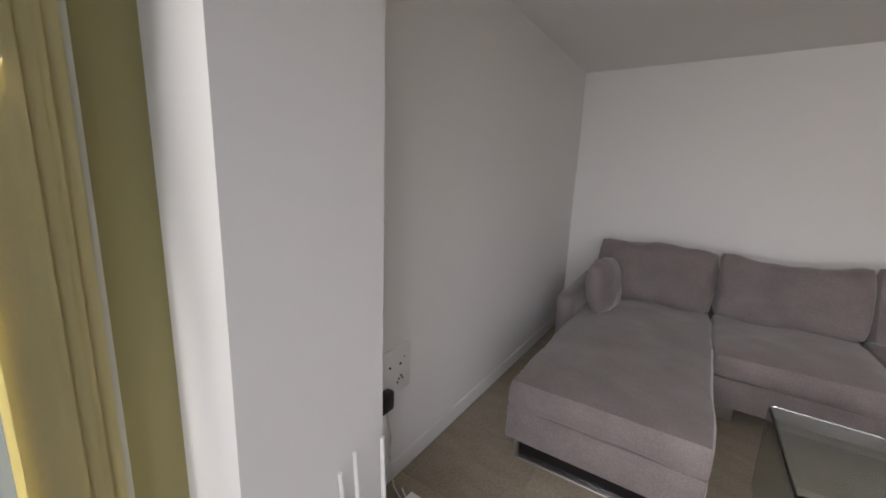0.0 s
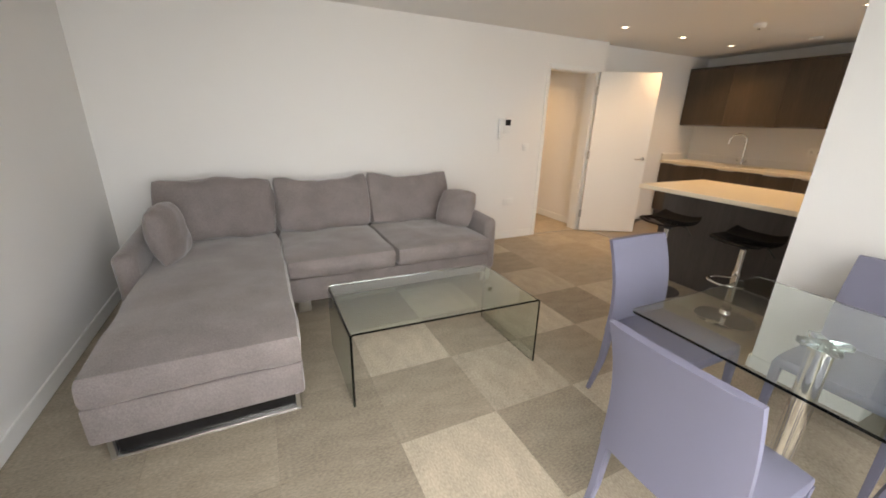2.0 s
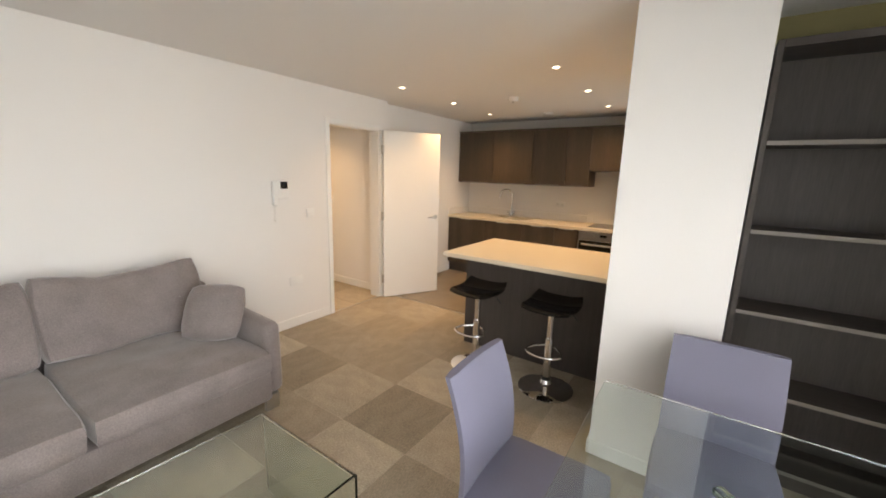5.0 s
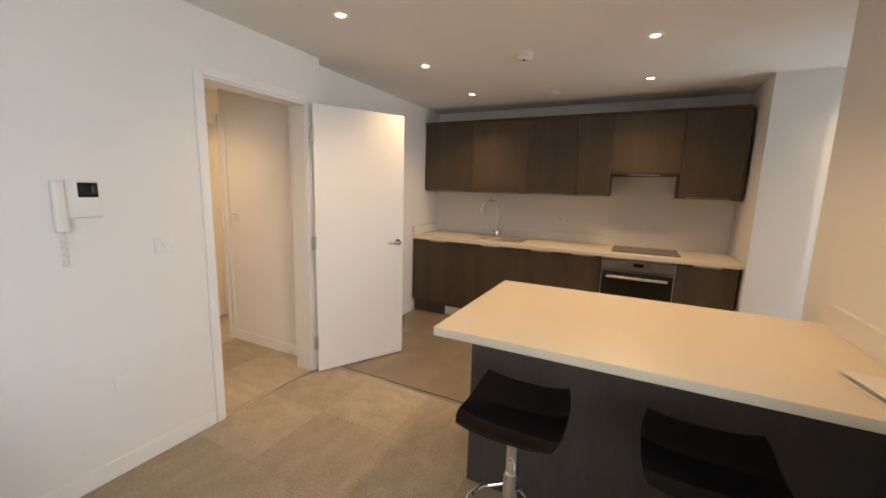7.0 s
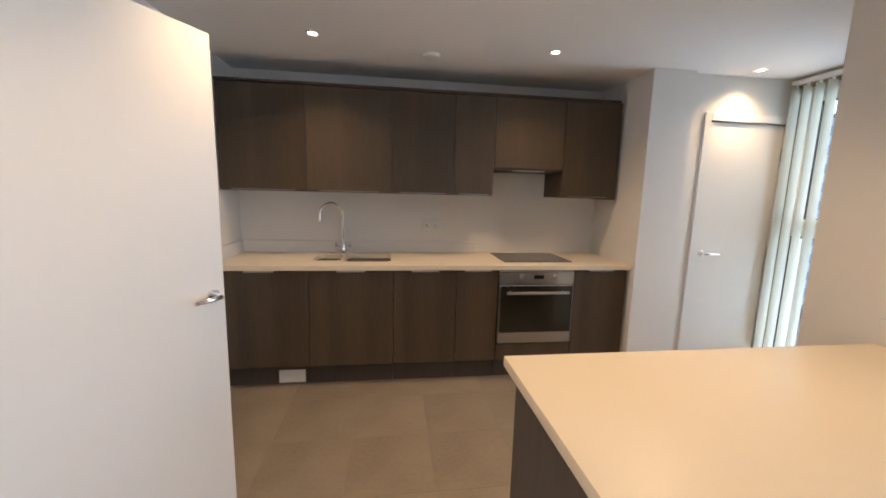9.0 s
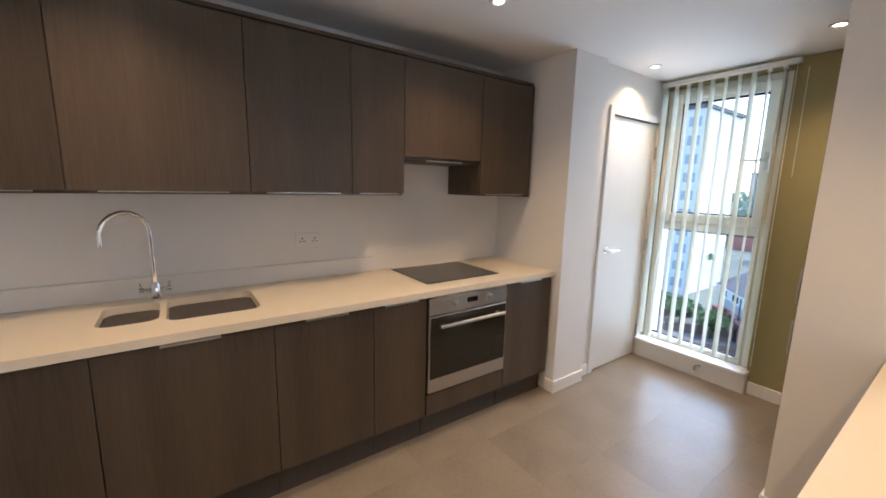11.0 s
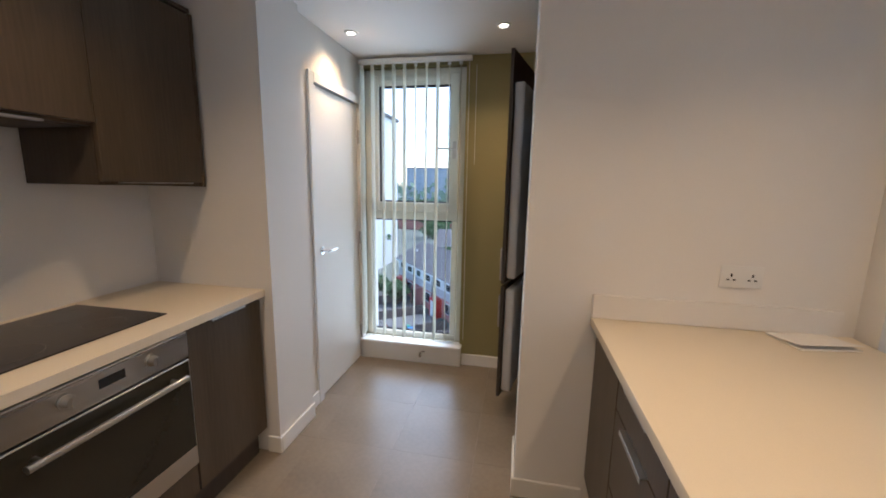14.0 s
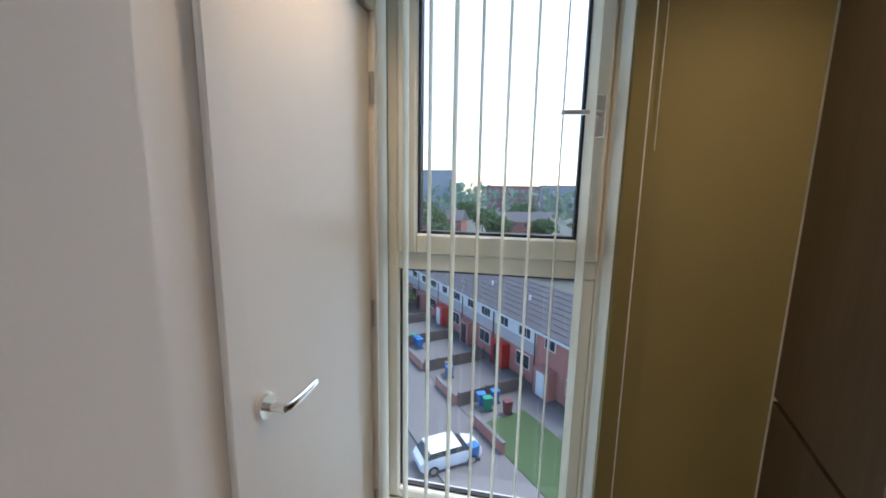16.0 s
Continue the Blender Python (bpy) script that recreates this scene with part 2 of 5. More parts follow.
def bx(x0, x1, y0, y1, z0, z1, bevel=0.0, seg=2, bm=None):
    bm = bm or bmesh.new()
    res = bmesh.ops.create_cube(bm, size=1.0)
    vs = res["verts"]
    for v in vs:
        v.co = Vector(((x0 + x1) / 2 + v.co.x * (x1 - x0), (y0 + y1) / 2 + v.co.y * (y1 - y0), (z0 + z1) / 2 + v.co.z * (z1 - z0)))
    if bevel:
        es = list({e for v in vs for e in v.link_edges})
        bmesh.ops.bevel(bm, geom=es, offset=bevel, segments=seg, affect="EDGES", profile=0.5)
    return bm


def cyl(a, b, r, r2=None, seg=20, bm=None):
    bm = bm or bmesh.new()
    a, b = Vector(a), Vector(b)
    d = b - a
    m = Matrix.Translation((a + b) / 2) @ d.to_track_quat("Z", "Y").to_matrix().to_4x4()
    bmesh.ops.create_cone(bm, cap_ends=True, segments=seg, radius1=r, radius2=r if r2 is None else r2, depth=d.length, matrix=m)
    return bm


def tube(points, r, seg=10, bm=None):
    """A round bar bent along a line of points."""
    bm = bm or bmesh.new()
    pts = [Vector(p) for p in points]
    rings = []
    for i, p in enumerate(pts):
        d = (pts[min(i + 1, len(pts) - 1)] - pts[max(i - 1, 0)]).normalized()
        q = d.to_track_quat("Z", "Y")
        rad = r[i] if isinstance(r, (list, tuple)) else r
        rings.append([bm.verts.new(p + q @ Vector((rad * math.cos(2 * math.pi * k / seg), rad * math.sin(2 * math.pi * k / seg), 0))) for k in range(seg)])
    for i in range(len(rings) - 1):
        best = min(range(seg), key=lambda s: (rings[i][0].co - rings[i + 1][s].co).length)
        for k in range(seg):
            bm.faces.new((rings[i][k], rings[i][(k + 1) % seg], rings[i + 1][(k + 1 + best) % seg], rings[i + 1][(k + best) % seg]))
        rings[i + 1] = rings[i + 1][best:] + rings[i + 1][:best]
    bm.faces.new(rings[0][::-1])
    bm.faces.new(rings[-1])
    return bm


def lathe(profile, centre, seg=32, bm=None):
    bm = bm or bmesh.new()
    c = Vector(centre)
    rings = [[bm.verts.new(c + Vector((r * math.cos(2 * math.pi * k / seg), r * math.sin(2 * math.pi * k / seg), z))) for k in range(seg)] for r, z in profile]
    for a, b in zip(rings, rings[1:]):
        for k in range(seg):
            bm.faces.new((a[k], a[(k + 1) % seg], b[(k + 1) % seg], b[k]))
    bm.faces.new(rings[0][::-1])
    bm.faces.new(rings[-1])
    return bm


def cushion(w, d, h, puff=0.03, corner=0.05, seed=0, n=14, wrinkle=0.006, slump=0.0):
    """A stuffed cushion round the origin: w by d by h, with round seams and slack cloth."""
    bm = bmesh.new()
    bmesh.ops.create_cube(bm, size=2.0)
    bmesh.ops.subdivide_edges(bm, edges=bm.edges[:], cuts=n, use_grid_fill=True)
    for v in bm.verts:
        x, y, z = v.co
        ax, ay, az = abs(x), abs(y), abs(z)
        p = Vector((x * (w / 2 - corner), y * (d / 2 - corner), z * (h / 2 - corner)))
        q = Vector((x * w / 2, y * d / 2, z * h / 2)) - p
        m = Vector((math.copysign(max(0, ax - 0.001) ** 6, x), math.copysign(max(0, ay - 0.001) ** 6, y), math.copysign(max(0, az - 0.001) ** 6, z)))
        if m.length:
            m.normalize()
        co = p + m * corner
        co.z += z * puff * (1 - x * x) * (1 - y * y) + (-slump * (1 - y * y) * (1 - x * x) if z > 0 else 0)
        co.x += x * puff * 0.4 * (1 - z * z) * (1 - y * y)
        co.y += y * puff * 0.4 * (1 - x * x) * (1 - z * z)
        s = noise.noise(Vector((co.x * 4 + seed * 7.1, co.y * 4 - seed * 3.3, co.z * 6)))
        s2 = noise.noise(Vector((co.x * 11 + seed * 2.1, co.y * 9, co.z * 13 + seed)))
        co += m * (s * wrinkle * 1.6 + s2 * wrinkle * 0.5)
        v.co = co
    return bm


def moved(bm, m):
    bm.transform(m)
    return bm


def rounded(cx, cy, w, d, r, seg=6):
    out = []
    for sx, sy, a0 in ((1, 1, 0), (-1, 1, 90), (-1, -1, 180), (1, -1, 270)):
        for k in range(seg + 1):
            a = radians(a0 + 90 * k / seg)
            out.append((cx + sx * (w / 2 - r) + r * math.cos(a), cy + sy * (d / 2 - r) + r * math.sin(a)))
    return out


def slab(outer, holes, z0, z1):
    """A flat slab with an outline and holes, given as lists of (x, y)."""
    bm = bmesh.new()
    for loop in [outer, *holes]:
        vs = [bm.verts.new((x, y, z1)) for x, y in loop]
        for a, b in zip(vs, vs[1:] + vs[:1]):
            bm.edges.new((a, b))
    bmesh.ops.triangle_fill(bm, edges=bm.edges[:], use_beauty=True, use_dissolve=False)
    res = bmesh.ops.extrude_face_region(bm, geom=bm.faces[:])
    for v in res["geom"]:
        if isinstance(v, bmesh.types.BMVert):
            v.co.z = z0
    return bm


def rect(x0, x1, y0, y1):
    return [(x0, y0), (x1, y0), (x1, y1), (x0, y1)]


def structure(name, bm, mat, label, category):
    ob = part(name, bm, mat)
    return tagged(ob, label, category, kind="structure")

H = 2.37
# ---- large structure ----
def wall_with_opening(name, axis, c0, c1, a0, a1, o0, o1, z0, z1, mat, label):
    """A wall between c0 and c1, running a0 to a1, with one opening o0..o1, z0..z1."""
    bm = bmesh.new()
    pieces = [(a0, o0, 0, H), (o1, a1, 0, H), (o0, o1, z1, H)]
    if z0 > 0:
        pieces.append((o0, o1, 0, z0))
    for p, q, r, s in pieces:
        if axis == "x":
            bx(p, q, c0, c1, r, s, bm=bm)
        else:
            bx(c0, c1, p, q, r, s, bm=bm)
    return structure(name, bm, mat, label, "wall")


X_W, Y_S, X_E = -4.31, -4.40, 3.08
structure("ceiling", bx(-4.9, 3.3, -4.56, 3.0, H, H + 0.12), CEIL, "matt white painted flat ceiling", "ceiling")
structure("floor_slab", bx(-4.56, 3.3, -4.40, 3.0, -0.15, -0.012), GROUT, "bare floor slab under the floor finishes", "floor")
wall_with_opening("wall_north", "x", 0.0, 0.15, -4.9, 0.90, 0.018, 0.757, 0, 2.032, PAINT, "plain white wall behind the sofa with a doorway")
structure("wall_kitchen_north", bx(0.90, 3.3, 0.12, 0.27, 0, H), PAINT, "plain white kitchen side wall", "wall")
structure("wall_west", bx(-4.45, X_W, -2.98, 0.0, 0, H), PAINT, "plain white side wall beside the sofa", "wall")
structure("pier_west", bx(-4.60, -4.08, -3.43, -2.945, 0, H), PAINT, "white wall pier between window and side wall", "wall")
structure("wall_east", bx(X_E, 3.25, -3.0, 0.12, 0, H), PAINT, "white kitchen wall behind the units", "wall")
bm = bx(2.40, 3.25, -3.34, -3.0, 0, H)
structure("pier_east", bm, PAINT, "white wall pier at the end of the kitchen units", "wall")
wall_with_opening("wall_cupboard", "y", 2.445, 2.55, -4.6, -3.34, -4.20, -3.53, 0, 2.042, PAINT, "white wall with the cupboard doorway")
structure("cupboard_back", bx(2.55, 3.25, -4.6, -3.34, 0, H), PAINT, "closed wall behind the cupboard door", "wall")
structure("wall_partition", bx(-0.06, 1.16, -3.29, -2.98, 0, H), PAINT, "white partition at the end of the peninsula", "wall")
structure("column", bx(-0.55, -0.06, -3.395, -2.88, 0, H), PAINT, "white square column beside the peninsula", "column")
structure("wall_fridge_back", bx(0.12, 0.605, -4.6, -3.29, 0, H), PAINT, "wall behind the fridge recess", "wall")
structure("wall_bookcase", bx(0.06, 0.12, -4.6, -3.29, 0, H), OLIVE, "olive green wall behind the bookcase", "wall")
bm = bx(-0.06, 0.06, -3.425, -3.395, 0, H)
structure("wall_bookcase_return", bm, PAINT, "short return wall beside the column", "wall")
# south wall of the kitchen, with the tall window
wall_with_opening("wall_south_kitchen", "x", -4.41, -4.25, 0.605, 2.445, 1.62, 2.43, 0.17, 2.31, OLIVE, "olive green wall around the tall kitchen window")
wall_with_opening("wall_south_living", "x", -4.56, Y_S, -4.9, 0.06, -4.05, -0.98, 0.17, 2.3, OLIVE, "olive green wall around the wide living room window")
wall_with_opening("wall_west_window", "y", -4.56, -4.37, -4.4, -3.43, -4.26, -3.55, 0.17, 2.31, OLIVE, "olive green wall around the narrow side window")
# the hall behind the door
structure("wall_hall_east", bx(0.88, 1.02, 0.27, 1.16, 0, H), PAINT, "white hall wall beside the doorway", "wall")
structure("wall_hall_side", bx(1.02, 2.2, 0.27, 1.16, 0, H), PAINT, "hall wall beyond the corner", "wall")
structure("wall_hall_west", bx(-0.5, -0.36, 0.15, 3.0, 0, H), PAINT, "white hall wall opposite the doorway side", "wall")
wall_with_opening("wall_hall_north", "x", 1.75, 1.9, -0.36, 2.2, 0.62, 1.36, 0, 2.04, PAINT, "white hall wall with a closed door")
structure("wall_hall_end", bx(2.2, 2.35, 0.27, 1.9, 0, H), PAINT, "end wall of the hall", "wall")


def skirting(name, segs, h=0.095):
    bm = bmesh.new()
    for x0, x1, y0, y1 in segs:
        bx(x0, x1, y0, y1, 0, h, bevel=0.004, seg=1, bm=bm)
    ob = part(name, bm, GLOSS)
    return tagged(ob, "white painted skirting board along the wall", "skirting", kind="structure")


T = 0.013
skirting("baseboard_living", [(X_W, -0.030, -T, -0.001), (X_W + 0.001, X_W + T, -2.94, -T), (-4.08, -4.08 + T, -3.43, -2.93)])
skirting("baseboard_column", [(-0.55 - T, -0.551, -3.395, -2.88), (-0.55 - T, 0.13, -2.88 + 0.001, -2.88 + T)], 0.085)
skirting("baseboard_pier", [(2.40 - T, 2.399, -3.34, -2.999), (2.40 - T, 2.47, -2.999, -3.0 + T), (2.40, 2.445, -3.34 - T, -3.341), (2.445 - T, 2.444, -3.475, -3.354)])
skirting("baseboard_partition", [(0.86, 1.16 + T, -2.979, -2.98 + T), (1.161, 1.16 + T, -3.29, -2.979)])
skirting("baseboard_olive", [(1.14, 1.60, -4.249, -4.25 + T)])
skirting("baseboard_kitchen_north", [(0.901, 2.49, 0.119 - T, 0.119)])
skirting("baseboard_hall", [(0.88 - T, 0.879, 0.16, 1.084), (1.42, 2.2, 1.75 - T, 1.749)])

# ---- doors and windows ----
def lever(parent, x, y, z, out, along, label="polished chrome lever handle"):
    """A lever handle: rose at (x, y, z) on a door face; out and along are unit vectors."""
    o, a, p = Vector(out), Vector(along), Vector((x, y, z))
    bm = cyl(p, p + o * 0.009, 0.026, seg=28)
    cyl(p + o * 0.009, p + o * 0.05, 0.010, seg=16, bm=bm)
    tube([p + o * 0.046, p + o * 0.052 + a * 0.012, p + o * 0.054 + a * 0.05, p + o * 0.052 + a * 0.118], [0.0095, 0.0098, 0.0092, 0.0082], 12, bm=bm)
    return part("door_handle", bm, CHROME, parent, label)


def architrave(name, axis, face, a0, a1, top, wide, sign, label):
    """A door lining's face trim; axis is the wall's run."""
    t0, t1 = sorted((face + sign * 0.001, face + sign * 0.016))
    bm = bmesh.new()
    for p, q, r, s in ((a0 - wide, a0, 0, top + wide), (a1, a1 + wide, 0, top + wide), (a0, a1, top, top + wide)):
        if axis == "x":
            bx(p, q, t0, t1, r, s, bevel=0.003, seg=1, bm=bm)
        else:
            bx(t0, t1, p, q, r, s, bevel=0.003, seg=1, bm=bm)
    ob = part(name, bm, GLOSS)
    return tagged(ob, label, "door trim", kind="structure")


# the open flush door of the living room
architrave("trim_door_1", "x", 0.0, 0.022, 0.753, 2.028, 0.048, -1, "white painted door surround in the sofa wall")
bm = bx(0.018, 0.036, 0.0, 0.15, 0, 2.032)
bx(0.741, 0.757, 0.0, 0.15, 0, 2.032, bm=bm)
bx(0.036, 0.741, 0.0, 0.15, 2.016, 2.032, bm=bm)
tagged(part("door_lining_1", bm, GLOSS), "white painted door lining", "door lining", kind="structure")
ang = -28.4
door = thing("door_1", "plain white flush door standing wide open", "door", pose(0.775, -0.032, 0.008, 0, 0, ang), kind="structure")
part("leaf", bx(0.0, 0.74, -0.044, 0.0, 0.0, 2.02, bevel=0.002, seg=1), DOORW, door, local=True)
for z in (0.24, 1.02, 1.80):
    bm = cyl((-0.004, -0.052, z - 0.05), (-0.004, -0.052, z + 0.05), 0.0075, seg=12)
    bx(-0.001, 0.0005, -0.043, -0.008, z - 0.05, z + 0.05, bm=bm)
    bx(-0.032, 0.0, -0.054, -0.051, z - 0.05, z + 0.05, bm=bm)
    part("hinge", bm, STEEL, door, "brushed steel butt hinge", local=True)


def lever_local(parent, side):
    s = -1 if side == "front" else 1
    y = -0.044 if side == "front" else 0.0
    bm = cyl((0.685, y, 0.99), (0.685, y + s * 0.009, 0.99), 0.026, seg=28)
    cyl((0.685, y + s * 0.009, 0.99), (0.685, y + s * 0.05, 0.99), 0.010, seg=16, bm=bm)
    tube([(0.685, y + s * 0.046, 0.99), (0.673, y + s * 0.052, 0.99), (0.63, y + s * 0.054, 0.99), (0.568, y + s * 0.052, 0.99)], [0.0095, 0.0098, 0.0092, 0.0082], 12, bm=bm)
    part("door_handle", bm, CHROME, parent, "polished chrome lever handle", local=True)


lever_local(door, "front")
lever_local(door, "back")
part("latch_plate", bx(0.7395, 0.741, -0.034, -0.010, 0.93, 1.05), STEEL, door, local=True)

# the cupboard door by the kitchen window
architrave("trim_door_2", "y", 2.445, -4.195, -3.535, 2.036, 0.058, -1, "white painted surround of the cupboard door")
door = thing("door_2", "plain white flush cupboard door, closed", "door", pose(2.445, -4.19, 0), kind="structure")
part("leaf", bx(2.450, 2.490, -4.190, -3.540, 0.008, 2.030, bevel=0.002, seg=1), DOORW, door)
for z in (0.24, 1.02, 1.80):
    bm = cyl((2.438, -4.192, z - 0.05), (2.438, -4.192, z + 0.05), 0.008, seg=12)
    bx(2.436, 2.449, -4.192, -4.19, z - 0.05, z + 0.05, bm=bm)
    part("hinge", bm, STEEL, door, "brushed steel butt hinge")
lever(door, 2.449, -3.592, 1.01, (-1, 0, 0), (0, -1, 0))

# the closed door at the end of the hall
trim = thing("trim_hall_corner", "white painted timber trim on the hall wall's corner", "trim", pose(0.88, 1.13, 0), kind="structure")
part("post", bx(0.864, 0.8795, 1.085, 1.162, 0.0, 2.04, bevel=0.003), GLOSS, trim)
part("stop", bx(0.850, 0.8635, 1.128, 1.162, 0.0, 2.04, bevel=0.002, seg=1), GLOSS, trim)
architrave("trim_door_3", "x", 1.75, 0.625, 1.355, 2.036, 0.055, -1, "white painted surround of the hall door")
door = thing("door_3", "plain cream white flush hall door, closed", "door", pose(1.0, 1.78, 0), kind="structure")
part("leaf", bx(0.628, 1.352, 1.765, 1.805, 0.008, 2.03, bevel=0.002, seg=1), DOORW, door)
lever(door, 0.69, 1.764, 1.0, (0, -1, 0), (1, 0, 0))


def frame_ring(axis, c0, c1, a0, a1, z0, z1, w, bm=None, bevel=0.006):
    """A rectangular frame of bar width w in the plane across c."""
    bm = bm or bmesh.new()
    for p, q, r, s in ((a0, a0 + w, z0, z1), (a1 - w, a1, z0, z1), (a0 + w, a1 - w, z0, z0 + w), (a0 + w, a1 - w, z1 - w, z1)):
        if axis == "x":
            bx(p, q, c0, c1, r, s, bevel=bevel, seg=1, bm=bm)
        else:
            bx(c0, c1, p, q, r, s, bevel=bevel, seg=1, bm=bm)
    return bm


def pane(parent, axis, c, a0, a1, z0, z1):
    bm = bx(a0, a1, c - 0.003, c + 0.003, z0, z1) if axis == "x" else bx(c - 0.003, c + 0.003, a0, a1, z0, z1)
    ob = part("pane", bm, GLASS_W, parent, "clear window glass", round_off=False)
    ob.visible_shadow = False
    return ob


def tall_window(name, axis, c, a0, a1, label):
    """A tall window of two lights: a fixed one below, an opening sash above. c: the middle of the frame."""
    w = thing(name, label, "window", pose((a0 + a1) / 2 if axis == "x" else c, c if axis == "x" else (a0 + a1) / 2, 0.17), kind="structure")
    z0, z1, zm = 0.172, 2.308, 1.197
    part("window_frame", frame_ring(axis, c - 0.035, c + 0.035, a0, a1, z0, z1, 0.045), UPVC, w)
    bar = (a0 + 0.045, a1 - 0.045, c - 0.035, c + 0.035) if axis == "x" else (c - 0.035, c + 0.035, a0 + 0.045, a1 - 0.045)
    part("transom", bx(*bar, zm - 0.03, zm + 0.035, bevel=0.005, seg=1), UPVC, w)
    s = part("sash", frame_ring(axis, c - 0.03, c + 0.055, a0 + 0.047, a1 - 0.047, zm + 0.037, z1 - 0.047, 0.072), UPVC, w)
    part("gasket", frame_ring(axis, c - 0.012, c + 0.030, a0 + 0.119, a1 - 0.119, zm + 0.109, z1 - 0.119, 0.010, bevel=0), GASKET, s)
    part("gasket", frame_ring(axis, c - 0.012, c + 0.012, a0 + 0.045, a1 - 0.045, z0 + 0.045, zm - 0.030, 0.010, bevel=0), GASKET, w)
    pane(w, axis, c, a0 + 0.055, a1 - 0.055, z0 + 0.055, zm - 0.04)
    pane(w, axis, c + 0.008, a0 + 0.129, a1 - 0.129, zm + 0.119, z1 - 0.129)
    return w, s


win, sash = tall_window("window_1", "x", -4.335, 1.622, 2.428, "tall cream plastic window with an opening upper sash")
bm = bx(1.685, 1.717, -4.279, -4.268, 1.645, 1.775, bevel=0.004)
tube([(1.701, -4.268, 1.715), (1.701, -4.24, 1.715), (1.73, -4.232, 1.715), (1.825, -4.232, 1.717)], 0.008, 10, bm=bm)
part("window_handle", bm, STEEL, sash, "grey metal window handle")
part("side_bead", bx(1.668, 1.716, -4.36, -4.305, 0.218, 1.166, bevel=0.004, seg=1), UPVC, win)
part("trickle_vent", bx(1.80, 2.25, -4.280, -4.268, 2.215, 2.24, bevel=0.004), UPVC, sash)
sill = thing("sill_1", "white painted window board with boxed front", "window sill", pose(2.03, -4.25, 0), kind="structure")
part("board", bx(1.60, 2.443, -4.30, -4.165, 0.145, 0.171, bevel=0.006), GLOSS, sill)
part("front_panel", bx(1.605, 2.443, -4.249, -4.195, 0.0, 0.144, bevel=0.002, seg=1), GLOSS, sill)
bm = cyl((1.93, -4.195, 0.075), (1.93, -4.165, 0.075), 0.012)
cyl((1.93, -4.172, 0.06), (1.93, -4.172, 0.10), 0.009, bm=bm)
tube([(1.93, -4.172, 0.1), (1.915, -4.172, 0.11), (1.89, -4.172, 0.112)], 0.005, 8, bm=bm)
part("drain_valve", bm, CHROME, sill, "small chrome valve on the panel")

win2, sash2 = tall_window("window_2", "y", -4.50, -4.258, -3.552, "narrow tall cream plastic side window")
sill = thing("sill_2", "white painted window board of the side window", "window sill", pose(-4.4, -3.94, 0), kind="structure")
part("board", bx(-4.46, -4.34, -4.28, -3.53, 0.145, 0.171, bevel=0.006), GLOSS, sill)
win3 = thing("window_3", "wide living room window in three tall lights", "window", pose(-2.3, -4.5, 0.17), kind="structure")
part("window_frame", frame_ring("x", -4.535, -4.465, -4.048, -0.982, 0.172, 2.298, 0.05), UPVC, win3)
for x in (-3.025, -2.0):
    part("mullion", bx(x - 0.035, x + 0.035, -4.535, -4.465, 0.222, 2.248, bevel=0.005, seg=1), UPVC, win3)
for x0, x1 in ((-3.998, -3.06), (-2.99, -2.035), (-1.965, -1.032)):
    part("transom", bx(x0, x1, -4.53, -4.47, 1.18, 1.25, bevel=0.005, seg=1), UPVC, win3)
    pane(win3, "x", -4.5, x0, x1, 0.222, 1.18)
    pane(win3, "x", -4.5, x0, x1, 1.25, 2.248)
sill = thing("sill_3", "white painted window board of the living room window", "window sill", pose(-2.3, -4.4, 0), kind="structure")
part("board", bx(-4.08, -0.95, -4.462, -4.34, 0.145, 0.171, bevel=0.006), GLOSS, sill)


def slat_mesh(bm, x, y, z0, z1, turn, mat_w=0.089):
    """One hanging fabric slat with its slight bow, its bottom weight and hanger."""
    c, s = math.cos(radians(turn)), math.sin(radians(turn))
    cols = []
    for k in range(5):
        u = (k / 4 - 0.5) * mat_w
        b = 0.004 * (1 - (2 * k / 4 - 1) ** 2)
        for side in (0.0005, -0.0005):
            px, py = x + u * c - (b + side) * s, y + u * s + (b + side) * c
            cols.append((bm.verts.new((px, py, z0)), bm.verts.new((px, py, z1))))
    for k in range(0, 8, 2):
        bm.faces.new((cols[k][0], cols[k + 2][0], cols[k + 2][1], cols[k][1]))
        bm.faces.new((cols[k + 1][0], cols[k + 1][1], cols[k + 3][1], cols[k + 3][0]))
    for a, b2 in ((0, 1), (8, 9)):
        bm.faces.new((cols[a][0], cols[a][1], cols[b2][1], cols[b2][0]))
    return bm


blind = thing("vertical_blind", "cream vertical blind with its slats turned open", "blind", pose(2.0, -4.2, 2.33))
part("headrail", bx(1.575, 2.43, -4.222, -4.178, 2.322, 2.352, bevel=0.004), GLOSS, blind, "white metal headrail")
xs = [1.655 + i * 0.0835 for i in range(10)]
for i, x in enumerate(xs):
    turn = 93 + 7 * math.sin(i * 1.9) + (4 if i % 3 == 0 else -2)
    part("slat", slat_mesh(bmesh.new(), x, -4.2, 0.215, 2.30, turn), SLAT, blind)
    part("hanger", bx(x - 0.012, x + 0.012, -4.203, -4.197, 2.295, 2.325, bevel=0.002, seg=1), WPLAST, blind)
bm = bmesh.new()
for i in range(9):
    tube([(xs[i], -4.158, 0.222), ((xs[i] + xs[i + 1]) / 2, -4.156, 0.210), (xs[i + 1], -4.158, 0.222)], 0.0016, 6, bm=bm)
part("bead_chain", bm, WPLAST, blind, "thin white linking chain")
bm = tube([(1.590, -4.175, 2.32), (1.588, -4.172, 1.6), (1.585, -4.172, 0.9), (1.582, -4.172, 0.24)], 0.0018, 6)
